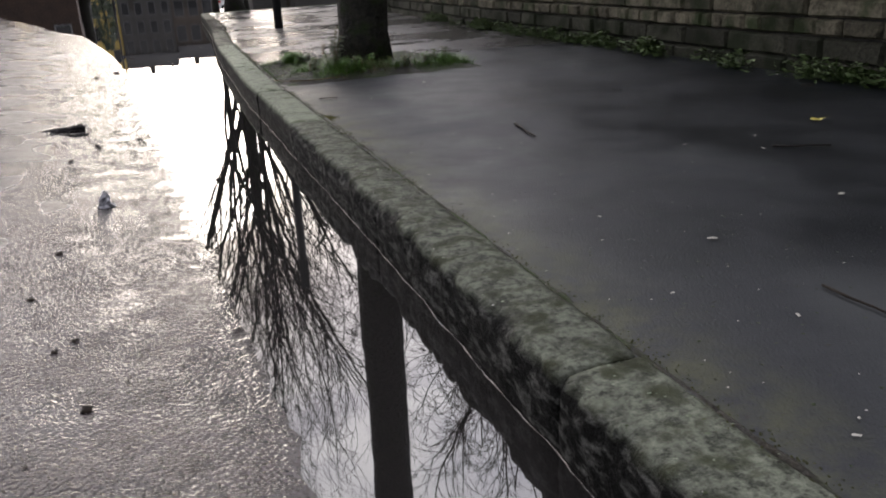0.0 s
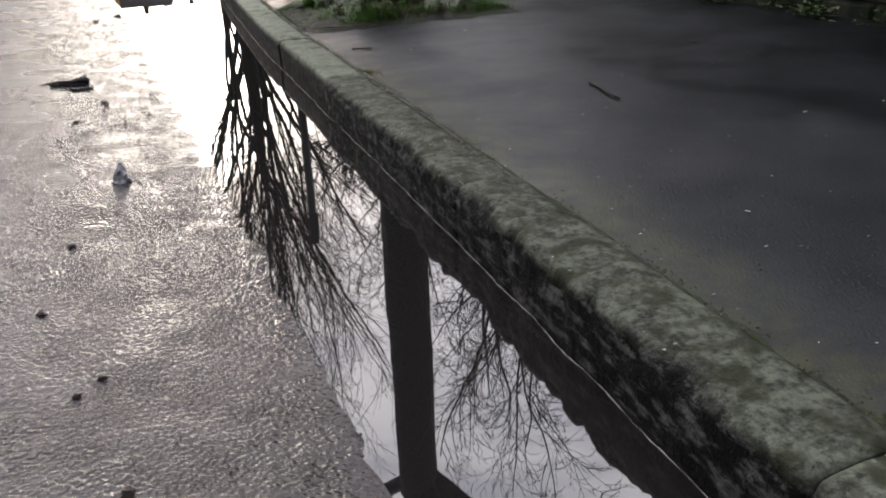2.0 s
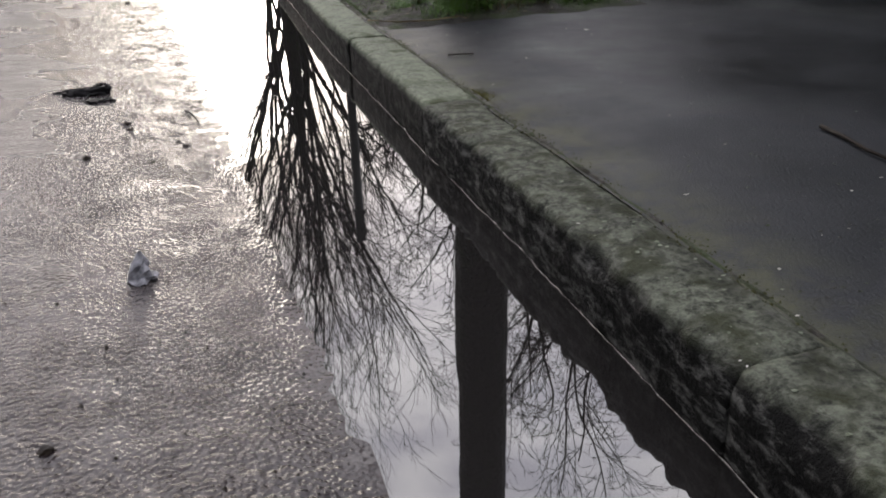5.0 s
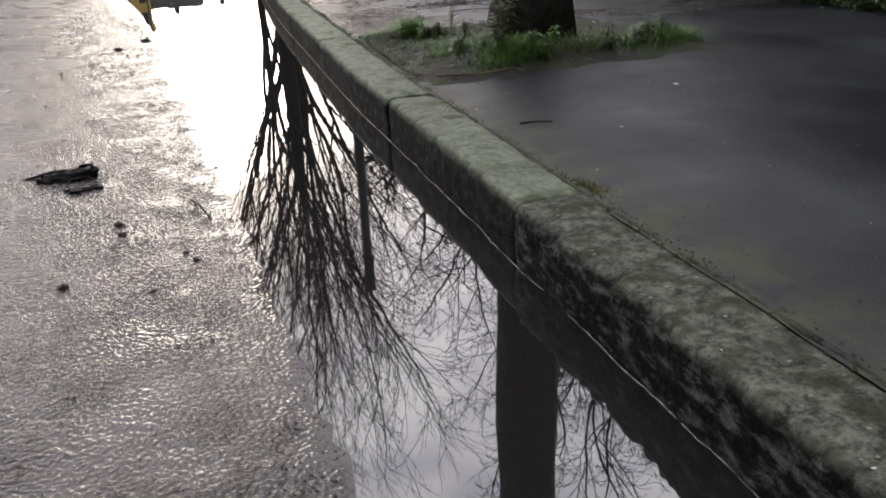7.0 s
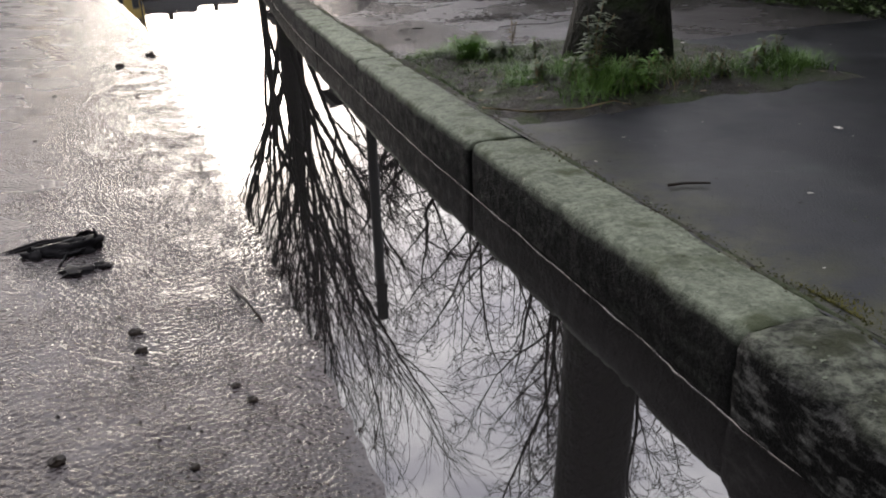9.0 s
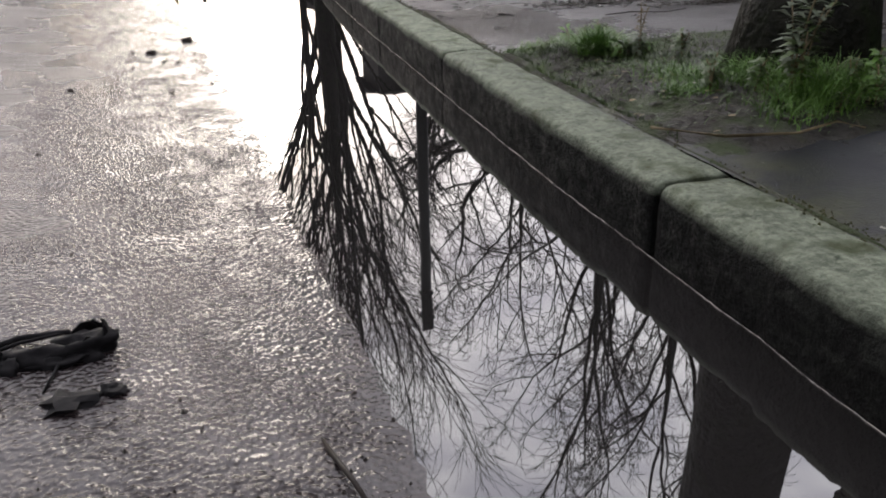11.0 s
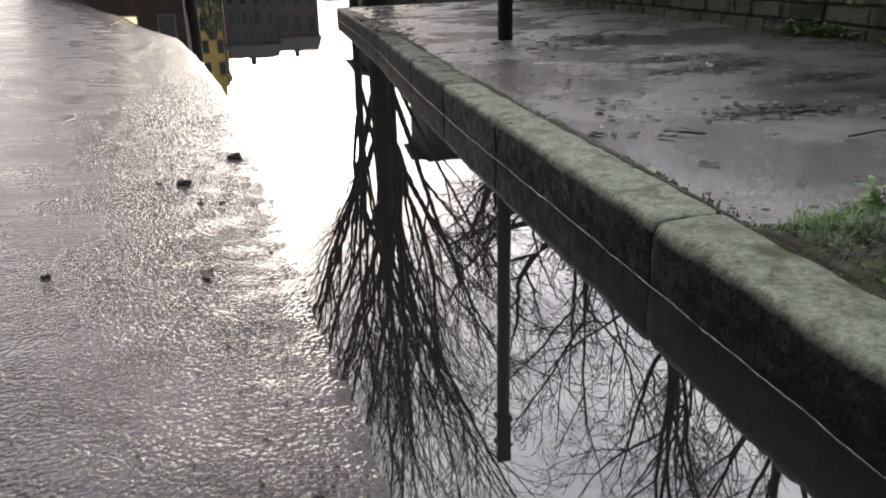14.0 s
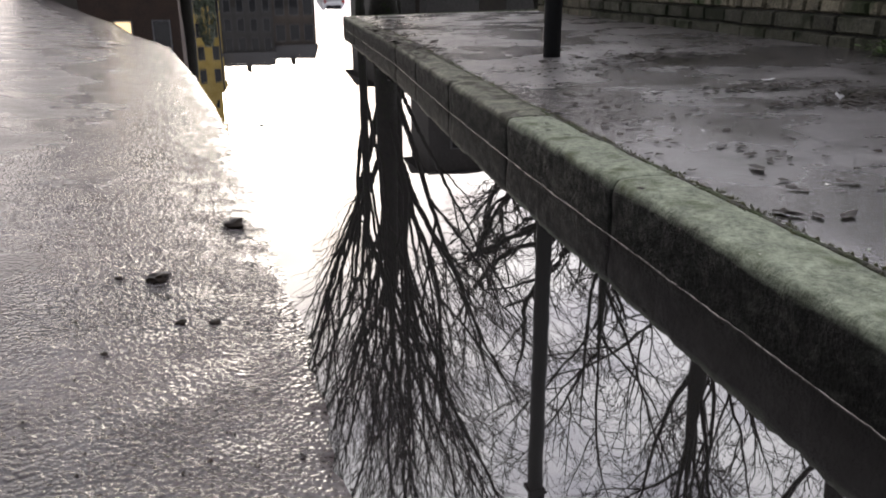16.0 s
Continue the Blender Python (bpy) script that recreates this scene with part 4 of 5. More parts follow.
for k, (gx, gy, rx, ry, n, h, m, label) in enumerate((
        (1.24, 5.02, 0.04, 0.035, 2200, 0.085, M_GRASS, "bright green grass tuft in the tree pit"),
        (1.3, 4.9, 0.1, 0.08, 200, 0.035, M_WEED, "low fringe of grass beside a tuft"),
        (2.16, 4.27, 0.12, 0.06, 1200, 0.068, M_GRASS, "bright green grass at the outer side of the pit"),
        (1.98, 4.22, 0.12, 0.07, 360, 0.055, M_GRASS, "low grass along the pit edge"),
        (1.42, 4.25, 0.09, 0.06, 1100, 0.095, M_GRASS, "green grass at the foot of the tree"),
        (1.3, 4.2, 0.09, 0.07, 300, 0.045, M_GRASS, "low grass by the pit corner"),
        (1.17, 4.46, 0.05, 0.05, 420, 0.035, M_GRASS, "yellowish grass near the kerb"),
        (1.6, 4.24, 0.25, 0.1, 120, 0.09, M_DRYGRASS, "dry bent grass stalks round the tree"),
        (1.78, 4.28, 0.14, 0.09, 420, 0.06, M_GRASS, "straggling grass beside the trunk"),
        (1.22, 5.28, 0.16, 0.045, 600, 0.045, M_GRASS, "thin grass along the far pit edge"),
        (1.43, 4.48, 0.09, 0.1, 900, 0.075, M_GRASS, "ragged grass spreading from the trunk"),
        (1.28, 4.6, 0.08, 0.1, 500, 0.045, M_GRASS, "ragged low grass over the soil"),
        (1.6, 4.3, 0.16, 0.08, 900, 0.06, M_WEED, "dark green grass in front of the trunk"),
        (1.15, 5.2, 0.1, 0.1, 800, 0.03, M_WEED, "short mossy grass near the kerb"),
        (1.45, 4.75, 0.5, 0.5, 4600, 0.026, M_WEED, "sparse grass over the pit soil"))):
    tuft("grass_tuft", label, gx, gy, rx, ry, n, h, 0.0012, m, k + 1, curl=1.2)


def stalk_weed(x, y, zf, h, seed, material, label, leaves=16, leaf=0.03):
    """An upright weed: a stem with paired narrow leaves."""
    rnd = random.Random(seed)
    w = empty("weed", (x, y, zf(x, y) - 0.004))
    tagged(w, label, "weed", group="weeds in the tree pit")
    st, lv, lf = Tubes(), [], []
    for k in range(3):
        az, lean = rnd.uniform(0, 6.28), rnd.uniform(0.05, 0.3)
        hh = h * rnd.uniform(0.6, 1.0)
        pts = [Vector((math.cos(az) * lean * hh * f * f, math.sin(az) * lean * hh * f * f, hh * f)) for f in (0, 0.35, 0.7, 1.0)]
        st.add(pts, [0.003, 0.0025, 0.002, 0.0015], 5)
        for i in range(leaves):
            f = 0.25 + 0.75 * i / leaves
            p = Vector((math.cos(az) * lean * hh * f * f, math.sin(az) * lean * hh * f * f, hh * f))
            a = rnd.uniform(0, 6.28)
            d = Vector((math.cos(a), math.sin(a), rnd.uniform(-0.1, 0.6)))
            side = Vector((-math.sin(a), math.cos(a), 0)) * leaf * 0.2
            L = leaf * rnd.uniform(0.7, 1.4)
            o = len(lv)
            lv += [p, p + d * L * 0.5 + side, p + d * L * 0.5 - side + Vector((0, 0, 0.003)), p + d * L - Vector((0, 0, L * 0.25))]
            lf += [(o, o + 1, o + 2), (o + 1, o + 3, o + 2)]
    st.make("stem", M_DRYGRASS, w)
    mesh_object("leaves", lv, lf, material, w)
    return w


stalk_weed(1.36, 4.3, soil_z, 0.3, 3, M_PALEWEED, "tall pale grey-green weed beside the trunk", 30, 0.045)
stalk_weed(1.37, 4.28, soil_z, 0.22, 4, M_WEED, "leafy green weed beside the trunk", 22, 0.05)
stalk_weed(1.52, 5.22, soil_z, 0.15, 6, M_DRYGRASS, "thin dry weed behind the trunk", 10, 0.02)
stalk_weed(1.33, 4.92, soil_z, 0.08, 7, M_PALEWEED, "small pale rosette weed in the soil", 18, 0.03)
stalk_weed(1.95, 4.2, soil_z, 0.08, 8, M_PALEWEED, "small pale weed among the grass", 18, 0.028)

rnd = random.Random(52)
for k in range(26):
    wx, wy = rnd.choice(((1.4, 4.3), (1.5, 4.2), (1.85, 4.2), (2.1, 4.3), (1.3, 4.95), (1.3, 5.2), (1.25, 4.45)))
    wx, wy = wx + rnd.gauss(0, 0.08), wy + rnd.gauss(0, 0.05)
    stalk_weed(max(wx, kerb_x(wy) + 0.2), wy, soil_z, rnd.uniform(0.05, 0.11), k + 60, M_WEED if k % 4 else M_GRASS, "small leafy green weed among the pit grass", 16, rnd.uniform(0.025, 0.04))


def leaf_mesh(name, size, seed, material, curl=0.3):
    """A small curled leaf blade, with a notched outline."""
    rnd = random.Random(seed)
    vs, fs = [(0, 0, 0.004)], []
    n = 9
    for i in range(n):
        a = 6.283 * i / n
        r = size * (0.5 + 0.2 * math.cos(2 * a)) * rnd.uniform(0.4, 1.35)
        x, y = r * math.cos(a), r * math.sin(a)
        vs.append((x, y, 0.002 + curl * size * (abs(y) / size) ** 1.5 * rnd.uniform(0.4, 1.6) + curl * 0.4 * size * (x / size) ** 2))
    fs = [(0, 1 + i, 1 + (i + 1) % n) for i in range(n)]
    me = bpy.data.meshes.new(name)
    me.from_pydata(vs, [], fs)
    me.materials.append(material)
    return me


LEAVES = {}


def leaf(kind, x, y, z, seed, size=None):
    rnd = random.Random(seed * 7 + 1)
    v = seed % 4
    info = {"dead": (M_DEAD, 0.044, "dark wet dead leaf lying flat", 0.3), "pale": (M_PALELEAF, 0.01, "small pale leaf fragment on damp asphalt", 0.15),
            "yellow": (M_YELLOW, 0.042, "bright yellow fallen leaf on damp asphalt", 0.5)}[kind]
    if (kind, v) not in LEAVES:
        LEAVES[(kind, v)] = leaf_mesh("fallen_leaf", info[1], v + 1, info[0], info[3])
    ob = new("fallen_leaf", LEAVES[(kind, v)])
    sc = (size / info[1]) if size else rnd.uniform(0.7, 1.3)
    ob.matrix_basis = pose(x, y, z, rnd.uniform(-6, 6), rnd.uniform(-6, 6), rnd.uniform(0, 360)) @ Matrix.Scale(sc, 4)
    return tagged(ob, info[2], "leaf", group="fallen leaves")


PALE = ((2.84, 2.44), (2.85, 2.33), (2.14, 2.17), (1.88, 1.44), (2.05, 1.24), (1.16, 0.89), (1.52, 1.36), (2.15, 3.5), (0.95, -0.11), (0.91, -0.14),
        (1.01, 0.39), (1.14, 0.19), (1.42, 1.82), (1.17, 3.8), (0.99, 3.65), (1.27, 3.24), (2.5, 3.1), (2.7, 4.6), (3.0, 5.6), (2.6, 6.3), (1.39, 6.46))
for k, (x, y) in enumerate(PALE):
    leaf("pale", x, y, pave_z(x, y) - 0.002, k)
leaf("pale", 1.82, 0.71, pave_z(1.82, 0.71) - 0.002, 40, 0.022)
leaf("pale", 1.29, 0.6, pave_z(1.29, 0.6) - 0.002, 41, 0.02)
leaf("pale", 1.71, 3.59, pave_z(1.71, 3.59) - 0.002, 42, 0.024)
leaf("yellow", 2.56, 1.48, pave_z(2.56, 1.48), 3)
rnd = random.Random(77)
for k in range(64):
    cx, cy, sx, sy = rnd.choice(((2.38, 7.5, 0.18, 0.1), (1.95, 6.4, 0.14, 0.07), (1.25, 10.0, 0.15, 0.5), (1.9, 8.8, 0.3, 0.25), (3.5, 10.5, 0.25, 0.5), (2.38, 3.26, 0.3, 0.6), (1.25, 6.3, 0.15, 0.2), (2.6, 8.6, 0.5, 0.8)))
    x, y = rnd.gauss(cx, sx), rnd.gauss(cy, sy)
    x = max(x, kerb_x(y) + 0.22)
    leaf("dead", x, y, pave_z(x, y) - 0.004, k)
for k in range(48):
    x, y = rnd.uniform(1.08, 2.2), rnd.uniform(4.1, 5.3)
    leaf("dead" if k % 3 else "pale", x, y, soil_z(x, y) + 0.004, k + 100, 0.035 if k % 3 else 0.018)


def stick(points, r, label, material=M_DEAD, name="twig"):
    t = Tubes()
    t.add([Vector(p) for p in points], [r * (1 - 0.5 * i / len(points)) for i in range(len(points))], 6)
    return tagged(t.make(name, material), label, "twig", group="fallen twigs")


def on_pave(pts, lift=0.004):
    return [(x, y, pave_z(x, y) + lift) for x, y in pts]


stick(on_pave([(1.56, 2.14), (1.545, 2.05), (1.52, 1.96), (1.51, 1.88)]), 0.006, "short dark broken twig on damp asphalt")
stick(on_pave([(2.09, 1.24), (2.14, 1.2), (2.19, 1.18), (2.25, 1.14)]), 0.004, "thin dark twig lying on damp asphalt")
stick(on_pave([(1.285, 0.27), (1.28, 0.2), (1.283, 0.15), (1.278, 0.09)]), 0.0035, "thin brown twig lying on damp asphalt")
stick(on_pave([(1.35, 6.22), (1.39, 6.18), (1.44, 6.13)]), 0.004, "short brown twig lying on wet asphalt")
stick(on_pave([(1.03, 3.41), (1.07, 3.405), (1.12, 3.38)]), 0.004, "small dark twig on damp asphalt near the kerb")
stick([(0.95, 4.25, 0.165), (1.05, 4.12, 0.168), (1.2, 4.08, 0.17), (1.34, 4.12, 0.172), (1.36, 4.06, 0.17)], 0.004, "long thin root-like twig along the pit edge", M_DRYGRASS)
stick(on_pave([(1.78, 5.92), (1.92, 5.95), (2.06, 5.88), (2.2, 5.93)], 0.006), 0.0032, "dark twig lying beyond the tree pit")
stick(on_pave([(2.02, 6.05), (2.06, 5.92), (2.1, 6.0)], 0.02), 0.004, "small forked twig beyond the pit")
stick([(0.08, 3.62, 0.004), (0.1, 3.5, 0.02), (0.12, 3.42, 0.004)], 0.004, "short twig half sunk in flood water")

paper = leaf_mesh("paper_scrap", 0.12, 9, M_PAPER, 0.1)
for x, y, rz, label in ((2.497, 8.108, 30, "flat wet white paper scrap on the pavement"),):
    ob = new("paper_scrap", paper)
    ob.matrix_basis = pose(x, y, pave_z(x, y) - 0.002, 0, 0, rz) @ Matrix.Diagonal((1.0, 0.4, 0.5, 1))
    tagged(ob, label, "paper")
ob = new("paper_scrap", paper)
ob.matrix_basis = pose(2.404, 7.562, pave_z(2.404, 7.562), 60, 0, 20) @ Matrix.Scale(0.45, 4)
tagged(ob, "small upright white scrap on a heap of leaves", "paper")


def flakes(name, label, clusters, count, size, material, seed, zf, category="litter", inset=0.02):
    rnd = random.Random(seed)
    vs, fs = [], []
    for k in range(count):
        cx, cy, sx, sy = rnd.choice(clusters)
        y = rnd.gauss(cy, sy)
        x = max(rnd.gauss(cx, sx), kerb_x(y) + inset)
        x = min(x, wall_x(y) - 0.02)
        z, a, r, o = zf(x, y), rnd.uniform(0, 6.283), size * rnd.uniform(0.4, 1.6), len(vs)
        for i in range(5):
            b, q = a + 6.283 * i / 5, r * rnd.uniform(0.5, 1.2)
            vs.append((x + q * math.cos(b), y + q * math.sin(b) * 0.7, z + rnd.uniform(0, 0.35) * r))
        fs.append(tuple(range(o, o + 5)))
    return tagged(mesh_object(name, vs, fs, material), label, category, kind="stuff")


def walk_z(x, y):
    return max(pave_z(x, y), KERB_TOP + 0.004) - 0.004


flakes("leaf_mush", "dark trodden leaf mush on the wet pavement", ((1.35, 10.2, 0.12, 0.5), (1.9, 13.0, 0.2, 0.6), (1.95, 8.9, 0.25, 0.2), (2.38, 7.52, 0.18, 0.08), (1.95, 6.4, 0.16, 0.06),
       (1.6, 11.5, 0.3, 0.8), (2.9, 9.5, 0.6, 0.8), (2.6, 7.0, 0.14, 0.05), (2.35, 7.9, 0.2, 0.06), (1.5, 7.6, 0.2, 0.5), (2.5, 6.1, 0.12, 0.04)), 2800, 0.013, M_DEAD, 61, walk_z)
flakes("leaf_drift", "dark sodden leaves drifted along the wet pavement edge", ((1.55, 12.2, 0.1, 0.5), (1.85, 13.6, 0.15, 0.6), (1.45, 10.9, 0.07, 0.35), (2.5, 9.35, 0.22, 0.12), (2.15, 14.6, 0.2, 0.5)), 420, 0.034, M_DEAD, 69, walk_z)
flakes("pavement_crumbs", "small brown and dark crumbs on the damp pavement", ((1.1, 1.0, 0.15, 1.0), (1.2, 3.0, 0.2, 0.8), (2.2, 2.5, 0.7, 1.5), (1.4, 0.2, 0.4, 0.5), (3.2, 4.5, 0.2, 2.0)), 1700, 0.0038, M_SOIL, 62, walk_z)
flakes("pale_crumbs", "tiny pale crumbs on the damp pavement", ((1.3, 1.0, 0.4, 1.0), (2.2, 2.5, 0.7, 1.5), (2.2, 6.5, 0.6, 1.2), (1.3, 4.6, 0.2, 0.35), (1.6, 0.6, 0.5, 0.7)), 460, 0.003, M_PALELEAF, 63, walk_z)
flakes("kerb_lichen", "pale lichen flecks and dirt on the kerb top", tuple((kerb_x(q) + 0.09, q, 0.04, 0.5) for q in range(0, 10)), 700, 0.004, M_KERB, 64, lambda x, y: KERB_TOP + 0.001)
flakes("kerbside_dirt", "green-brown dirt and moss crumbs on the pavement beside the kerb", tuple((kerb_x(q * 0.5) + 0.195, q * 0.5, 0.025, 0.35) for q in range(-2, 18)), 5000, 0.0014, M_MOSS, 68, lambda x, y: max(pave_z(x, y), KERB_TOP + 0.002) - 0.0035)
flakes("pit_greenery", "low green leaves spreading over the pit soil", ((1.2, 5.15, 0.1, 0.12), (1.45, 5.2, 0.2, 0.08), (1.4, 4.28, 0.16, 0.08), (1.15, 4.6, 0.06, 0.25), (2.05, 4.3, 0.14, 0.1), (1.3, 4.85, 0.14, 0.14)), 800, 0.005, M_WEED, 66, lambda x, y: soil_z(x, y) + 0.008, inset=0.2)
flakes("pale_litter", "pale dry leaf scraps over the pit soil", ((1.35, 4.7, 0.2, 0.3), (1.6, 4.3, 0.35, 0.12)), 120, 0.009, M_DRYGRASS, 67, lambda x, y: soil_z(x, y) + 0.006, inset=0.2)
flakes("pit_litter", "dead leaves and stalks over the pit soil", ((1.3, 4.7, 0.2, 0.3), (1.6, 4.3, 0.35, 0.12), (1.15, 4.9, 0.1, 0.3)), 800, 0.009, M_DEAD, 65, lambda x, y: soil_z(x, y) + 0.004, inset=0.2)


# ---------------------------------------------------------------- things on the wet road
def crumple(name, label, category, x, y, z, size, seed, material, sub=3, spiky=0.5):
    bm = bmesh.new()
    bmesh.ops.create_icosphere(bm, subdivisions=sub, radius=1.0)
    for v in bm.verts:
        p = v.co.copy()
        f = 1 + spiky * n3(p.x * 1.7, p.y * 1.7 + seed, p.z * 1.7) + 0.35 * spiky * n3(p.x * 4.5 + seed, p.y * 4.5, p.z * 4.5)
        v.co = Vector((p.x * size[0], p.y * size[1], p.z * size[2])) * f
    me = bpy.data.meshes.new(name)
    bm.to_mesh(me)
    bm.free()
    me.materials.append(material)
    ob = new(name, me)
    ob.matrix_basis = pose(x, y, z)
    return tagged(ob, label, category)


rag = empty("crumpled_bag", (-0.235, 3.905, 0.031))
rag.scale = (1.2, 1.2, 1.2)
tagged(rag, "crumpled black wet plastic bag with a long tail", "rubbish")
for k, (dx, dy, sz, sd) in enumerate(((0.016, 0.002, (0.036, 0.024, 0.02), 1), (-0.03, -0.006, (0.034, 0.022, 0.017), 2), (-0.062, -0.014, (0.02, 0.018, 0.015), 3), (-0.01, -0.02, (0.03, 0.012, 0.006), 4))):
    b = crumple("fold", "", "", dx, dy, 0.003, sz, sd, M_BAG, 3, 0.7)
    b.data.polygons.foreach_set("use_smooth", [True] * len(b.data.polygons))
    b.parent = rag


def curled_strip(cx, cy, r, h, a0, a1, seed, n=22):
    """A wet sheet standing on edge in a ragged curl, 2.5 mm thick."""
    vs, fs = [], []
    for q in range(n + 1):
        a = radians(a0 + (a1 - a0) * q / n)
        rr = r * (1 + 0.3 * n3(q * 0.35, seed, 1.0))
        hh = h * (0.8 + 0.5 * n3(q * 0.3, seed, 5.0)) * math.sin(math.pi * (0.12 + 0.8 * q / n))
        for d, z, lean in ((0.0, -0.004, 0.0), (0.0, hh, 0.35), (-0.0025, hh, 0.35), (-0.0025, -0.004, 0.0)):
            w = rr + d - lean * hh
            vs.append((cx + w * math.cos(a), cy + w * math.sin(a) * 0.85, z))
    for q in range(n):
        for e in range(4):
            f = (e + 1) % 4
            fs.append((q * 4 + e, q * 4 + 4 + e, q * 4 + 4 + f, q * 4 + f))
    fs += [(3, 2, 1, 0), (n * 4, n * 4 + 1, n * 4 + 2, n * 4 + 3)]
    return vs, fs


mesh_object("curl", *curled_strip(0.022, 0.016, 0.032, 0.036, -110, 165, 3.0), M_BAG, rag)
mesh_object("curl", *curled_strip(-0.062, -0.012, 0.018, 0.022, 60, 290, 7.0), M_BAG, rag)
for bend, rad in ((0.012, 0.0038), (-0.002, 0.0024)):
    t = Tubes()
    t.add([Vector((0.0, 0.036, 0.012)), Vector((-0.06, 0.034 + bend, 0.009)), Vector((-0.12, 0.012 + bend, 0.005)), Vector((-0.17, 0.0 + bend * 0.5, 0.003)), Vector((-0.23, -0.004, 0.001))],
          [rad, rad * 1.1, rad * 0.9, rad * 0.7, 0.002], 8)
    t.make("tail", M_BAG, rag)
t = Tubes()
t.add([Vector((-0.006, -0.02, 0.006)), Vector((-0.012, -0.05, 0.004)), Vector((-0.02, -0.085, 0.002))], [0.002, 0.002, 0.0012], 6)
t.make("stalk", M_BAG, rag)
crumple("rubbish_scrap", "small black wet scrap beside the bag", "rubbish", -0.225, 3.77, 0.032, (0.036, 0.026, 0.01), 8, M_BAG, 2, 0.9)
crumple("rubbish_scrap", "tiny black wet scrap on the road", "rubbish", -0.17, 3.79, 0.028, (0.018, 0.014, 0.008), 9, M_BAG, 2, 0.9)

cup = empty("soaked_paper_cone", (-0.08, 2.21, 0.012))
cup.scale = (0.78, 0.78, 0.8)
tagged(cup, "soaked grey paper cone standing in the water film", "rubbish")
vs, fs = [], []
for i in range(7):
    f = i / 6
    for k in range(10):
        a = 6.283 * k / 10
        r = 0.036 * (1 - f) ** 0.7 * (1 + 0.9 * n3(math.cos(a) * 2.4, math.sin(a) * 2.4, f * 4)) + 0.004
        vs.append((r * math.cos(a) + 0.008 * f, r * math.sin(a) + 0.012 * f, 0.09 * f + 0.008 * n3(a, f * 5, 3) - 0.006))
for i in range(6):
    for k in range(10):
        fs.append((i * 10 + k, i * 10 + (k + 1) % 10, i * 10 + 10 + (k + 1) % 10, i * 10 + 10 + k))
mesh_object("cone", vs, fs, M_CUP, cup)
for k, (dx, dy) in enumerate(((-0.03, -0.02), (0.03, -0.015), (0.0, -0.035))):
    b = crumple("wet_flap", "", "", dx, dy, 0.004, (0.016, 0.014, 0.008), 30 + k, M_BAG, 2, 0.8)
    b.parent = cup

CLODS = ((0.047, 7.02, 0.034), (-0.122, 6.63, 0.028), (-0.2, 6.65, 0.009), (-0.01, 6.39, 0.012), (-0.07, 6.4, 0.012), (-0.21, 1.68, 0.012), (-0.11, 3.44, 0.014),
         (-0.1, 3.37, 0.014), (0.04, 3.2, 0.01), (0.06, 3.15, 0.011), (-0.39, 5.82, 0.013), (-0.22, 3.07, 0.016), (-0.04, 3.0, 0.008),
         (-0.12, 0.67, 0.014), (-0.15, 1.01, 0.01), (-0.26, 1.31, 0.012), (-0.19, 0.96, 0.01), (-0.4, 5.0, 0.01), (-0.19, 6.28, 0.008))
for k, (x, y, r) in enumerate(CLODS):
    r *= 0.68
    crumple("leaf_clod", "small dark clod of wet leaves on the road", "debris", x, y, max(road_z(x, y), 0) + r * 0.25, (r * 1.2, r, r * 0.6), k, M_DEAD, 2, 0.8)["group"] = "clods on the road"
for k, (x, y) in enumerate(((0.22, 8.58), (0.68, 9.68), (-0.057, 5.787))):
    leaf("dead", x, y, max(road_z(x, y), 0), k + 300, 0.05)

vs, fs = [], []
rnd = random.Random(5)
for k in range(900):
    y = rnd.uniform(0.0, 9.5)
    x = shore_x(y) - abs(rnd.gauss(0.02, 0.22)) + rnd.gauss(0, 0.03)
    r, z, o = rnd.uniform(0.0015, 0.0048), max(road_z(x, y), 0), len(vs)
    q = [(r * rnd.uniform(0.7, 1.3) * math.cos(a), r * rnd.uniform(0.7, 1.3) * math.sin(a)) for a in (0, 1.57, 3.14, 4.71)]
    vs += [(x + a, y + b, z - 0.001) for a, b in q] + [(x + r * 0.2, y, z + r)]
    fs += [(o, o + 1, o + 4), (o + 1, o + 2, o + 4), (o + 2, o + 3, o + 4), (o + 3, o, o + 4)]
tagged(mesh_object("grit", vs, fs, M_DEAD), "fine dark leaf crumbs and grit on the road", "grit", kind="stuff")


# ---------------------------------------------------------------- moss along the kerb joint, weeds at the wall
def moss_strip():
    rnd = random.Random(9)
    vs, fs = [], []
    for k in range(6500):
        y = rnd.uniform(-1.5, 13.0)
        dens = 0.5 + 0.9 * n3(y * 1.3, 3.0) + 0.5 * n3(y * 5, 4.0)
        if rnd.random() > dens:
            continue
        x = kerb_x(y) + 0.172 + rnd.gauss(0.006, 0.012)
        r = rnd.uniform(0.0016, 0.005)
        z, o = pave_z(x, y) - 0.008, len(vs)
        n = 6
        for i in range(n):
            a = 6.283 * i / n
            vs.append((x + r * math.cos(a) * rnd.uniform(0.7, 1.2), y + 1.4 * r * math.sin(a) * rnd.uniform(0.7, 1.2), z))
        vs.append((x, y, z + 0.004 + r * 0.5))
        fs += [(o + i, o + (i + 1) % n, o + n) for i in range(n)]
    return tagged(mesh_object("moss", vs, fs, M_MOSS), "dark yellow-green moss in the joint behind the kerb", "moss", kind="stuff")


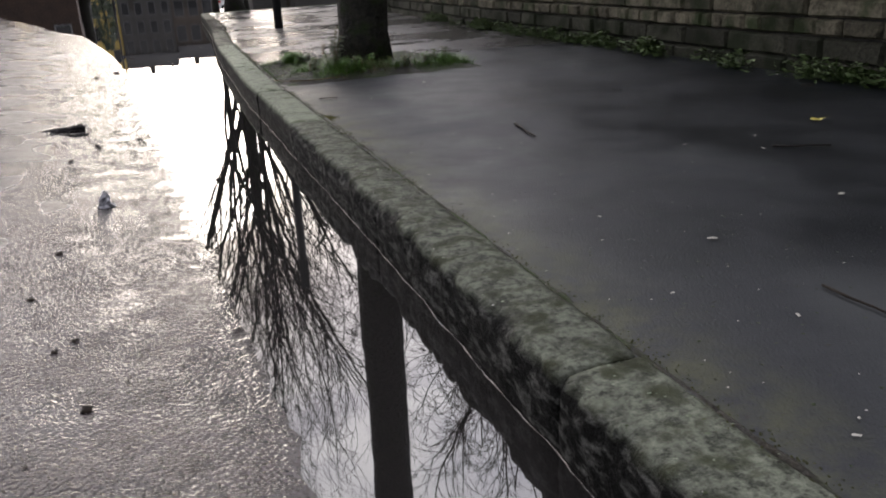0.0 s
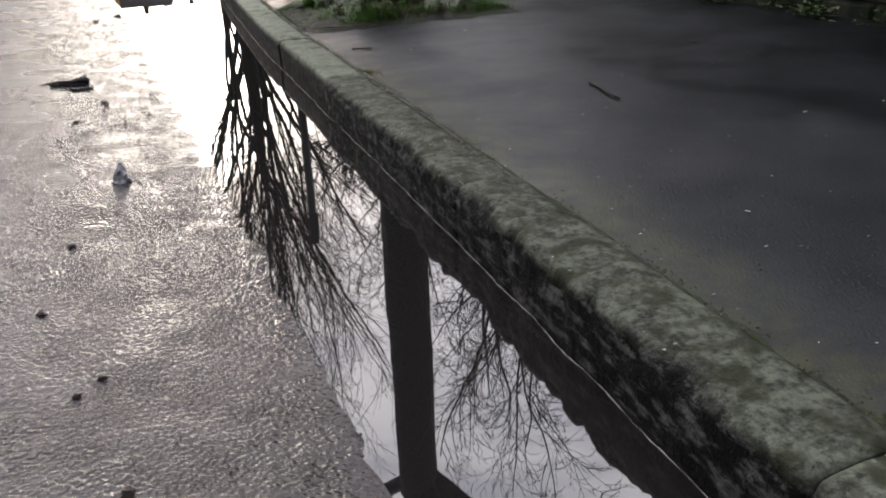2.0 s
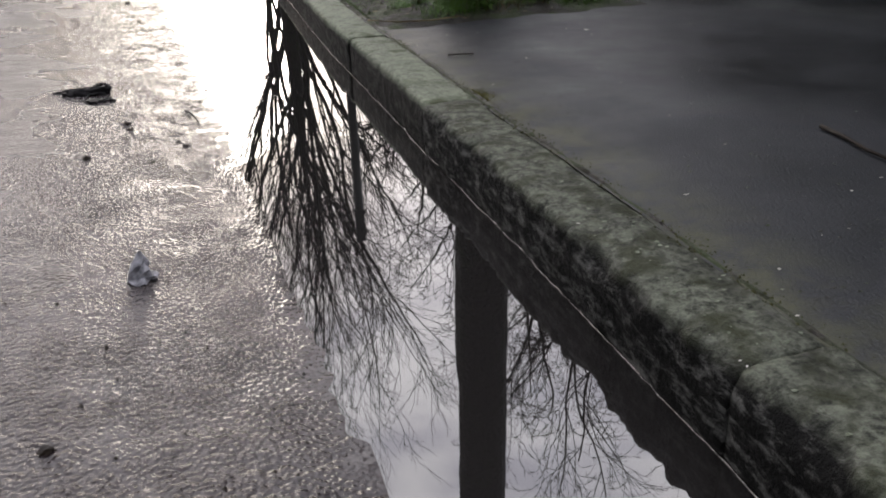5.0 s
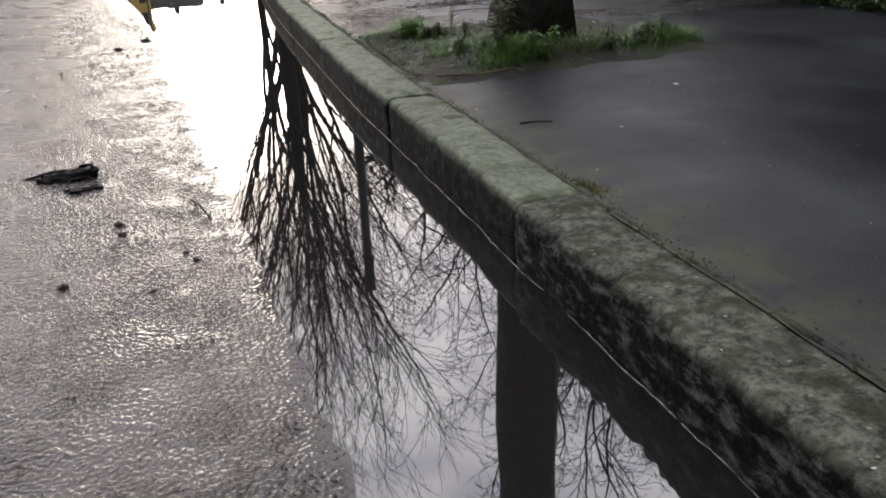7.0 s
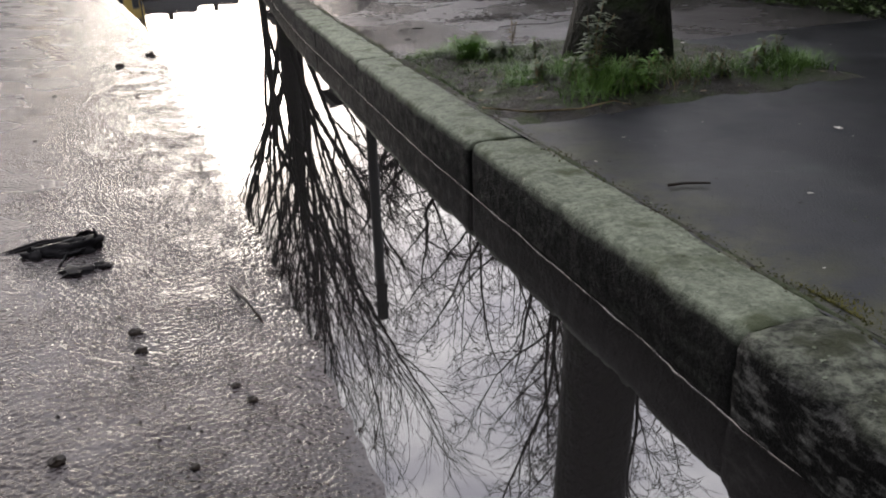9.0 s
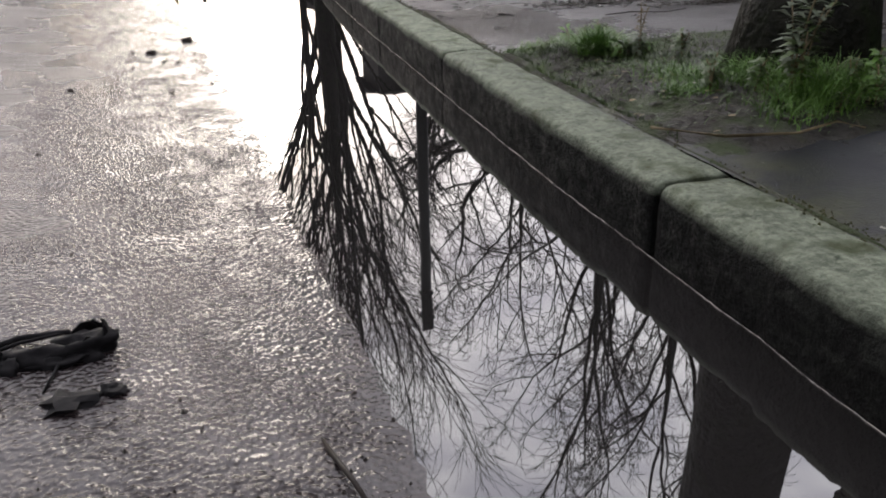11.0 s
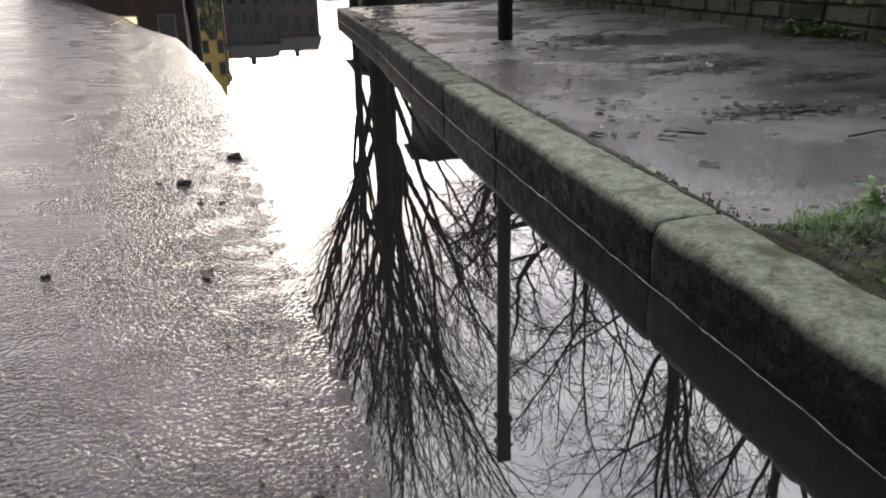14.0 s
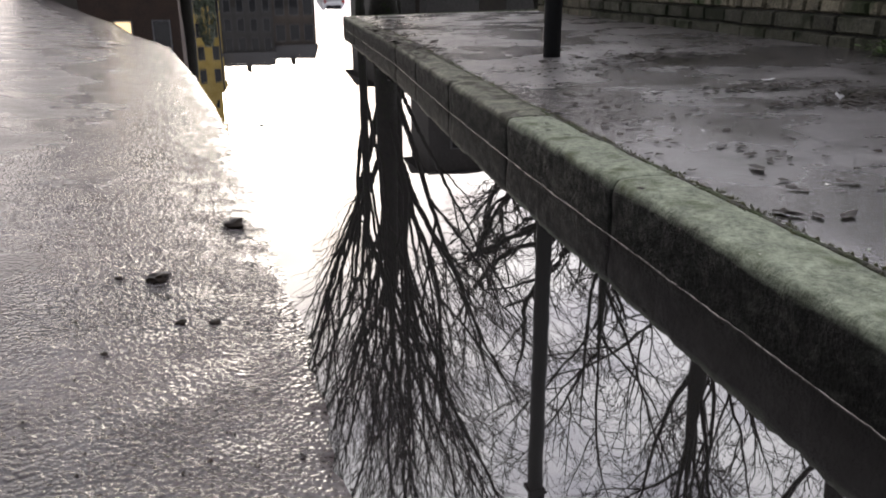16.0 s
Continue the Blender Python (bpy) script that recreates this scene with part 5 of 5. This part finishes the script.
moss_strip()
dirt = Tubes()
for a in range(60):
    y0 = -3 + a * 0.3
    if y0 > 15.3:
        break
    ys = [y0 + 0.03 * i for i in range(11)]
    dirt.add([Vector((kerb_x(y) + 0.17 + 0.004 * n3(y * 9, 5.0), y, pave_z(kerb_x(y) + 0.18, y) - 0.009)) for y in ys], [0.006 + 0.005 * n3(y * 11, 6.0) for y in ys], 6)
tagged(dirt.make("joint_dirt", M_SOIL), "dark dirt packed in the joint behind the kerb", "dirt", kind="stuff")

tuft("moss_clump", "yellow-green moss clump at a kerb joint", 0.93, 2.84, 0.035, 0.06, 900, 0.007, 0.0022, M_BRIGHTMOSS, 31, zf=lambda x, y: pave_z(x, y) - 0.004)


def wall_weed(seed):
    """A low clump of small rounded leaves on short stalks."""
    rnd = random.Random(seed)
    vs, fs = [Vector((0, 0, 0))], []
    for k in range(80):
        a, L = rnd.uniform(1.2, 5.1), rnd.uniform(0.018, 0.05)
        reach = abs(rnd.gauss(0, 0.055))
        c = Vector((math.cos(a) * reach - 0.01, math.sin(a) * reach * 1.9, rnd.uniform(0.005, 0.1) * (1.1 - min(reach * 5, 1))))
        d = Vector((math.cos(a), math.sin(a), rnd.uniform(-0.3, 0.7))).normalized()
        p = d.cross(Vector((rnd.gauss(0, 0.3), rnd.gauss(0, 0.3), 1))).normalized() * L * rnd.uniform(0.25, 0.42)
        q, o = p.normalized() * 0.0008, len(vs)
        vs += [c + q, c + d * L * 0.4 + p, c + d * L * 0.8 + p * 0.7, c + d * L - Vector((0, 0, L * 0.2)), c + d * L * 0.8 - p * 0.7, c + d * L * 0.4 - p, c - q]
        fs += [(o, o + 1, o + 2, o + 3), (o, o + 3, o + 6), (o + 6, o + 3, o + 4, o + 5), (0, o, o + 6)]
    return vs, fs


WEEDS = [mesh_object("wall_weed", *wall_weed(k), M_WEED) for k in range(5)]
rnd = random.Random(15)
for k in range(74):
    y = rnd.choice((1.2, 1.9, 2.5, 3.3, 4.0, 4.9, 5.9, 6.8, 8.4)) + rnd.gauss(0, 0.3)
    ob = WEEDS[k] if k < 5 else copy_thing(WEEDS[k % 5], Matrix())
    x = wall_x(y) - abs(rnd.gauss(0.0, 0.05))
    ob.matrix_basis = pose(x, y, pave_z(x, y) - 0.004, 0, 0, rnd.uniform(-30, 30)) @ Matrix.Scale(rnd.uniform(0.5, 1.15), 4)
    tagged(ob, "straggling green weeds growing along the foot of the wall", "weed", group="weeds along the wall")
for k in range(40):
    y = rnd.uniform(0.9, 9.5)
    x = wall_x(y) - abs(rnd.gauss(0.06, 0.08))
    leaf("pale" if k % 2 else "dead", x, y, pave_z(x, y) - 0.003, k + 500)

wall_courses()
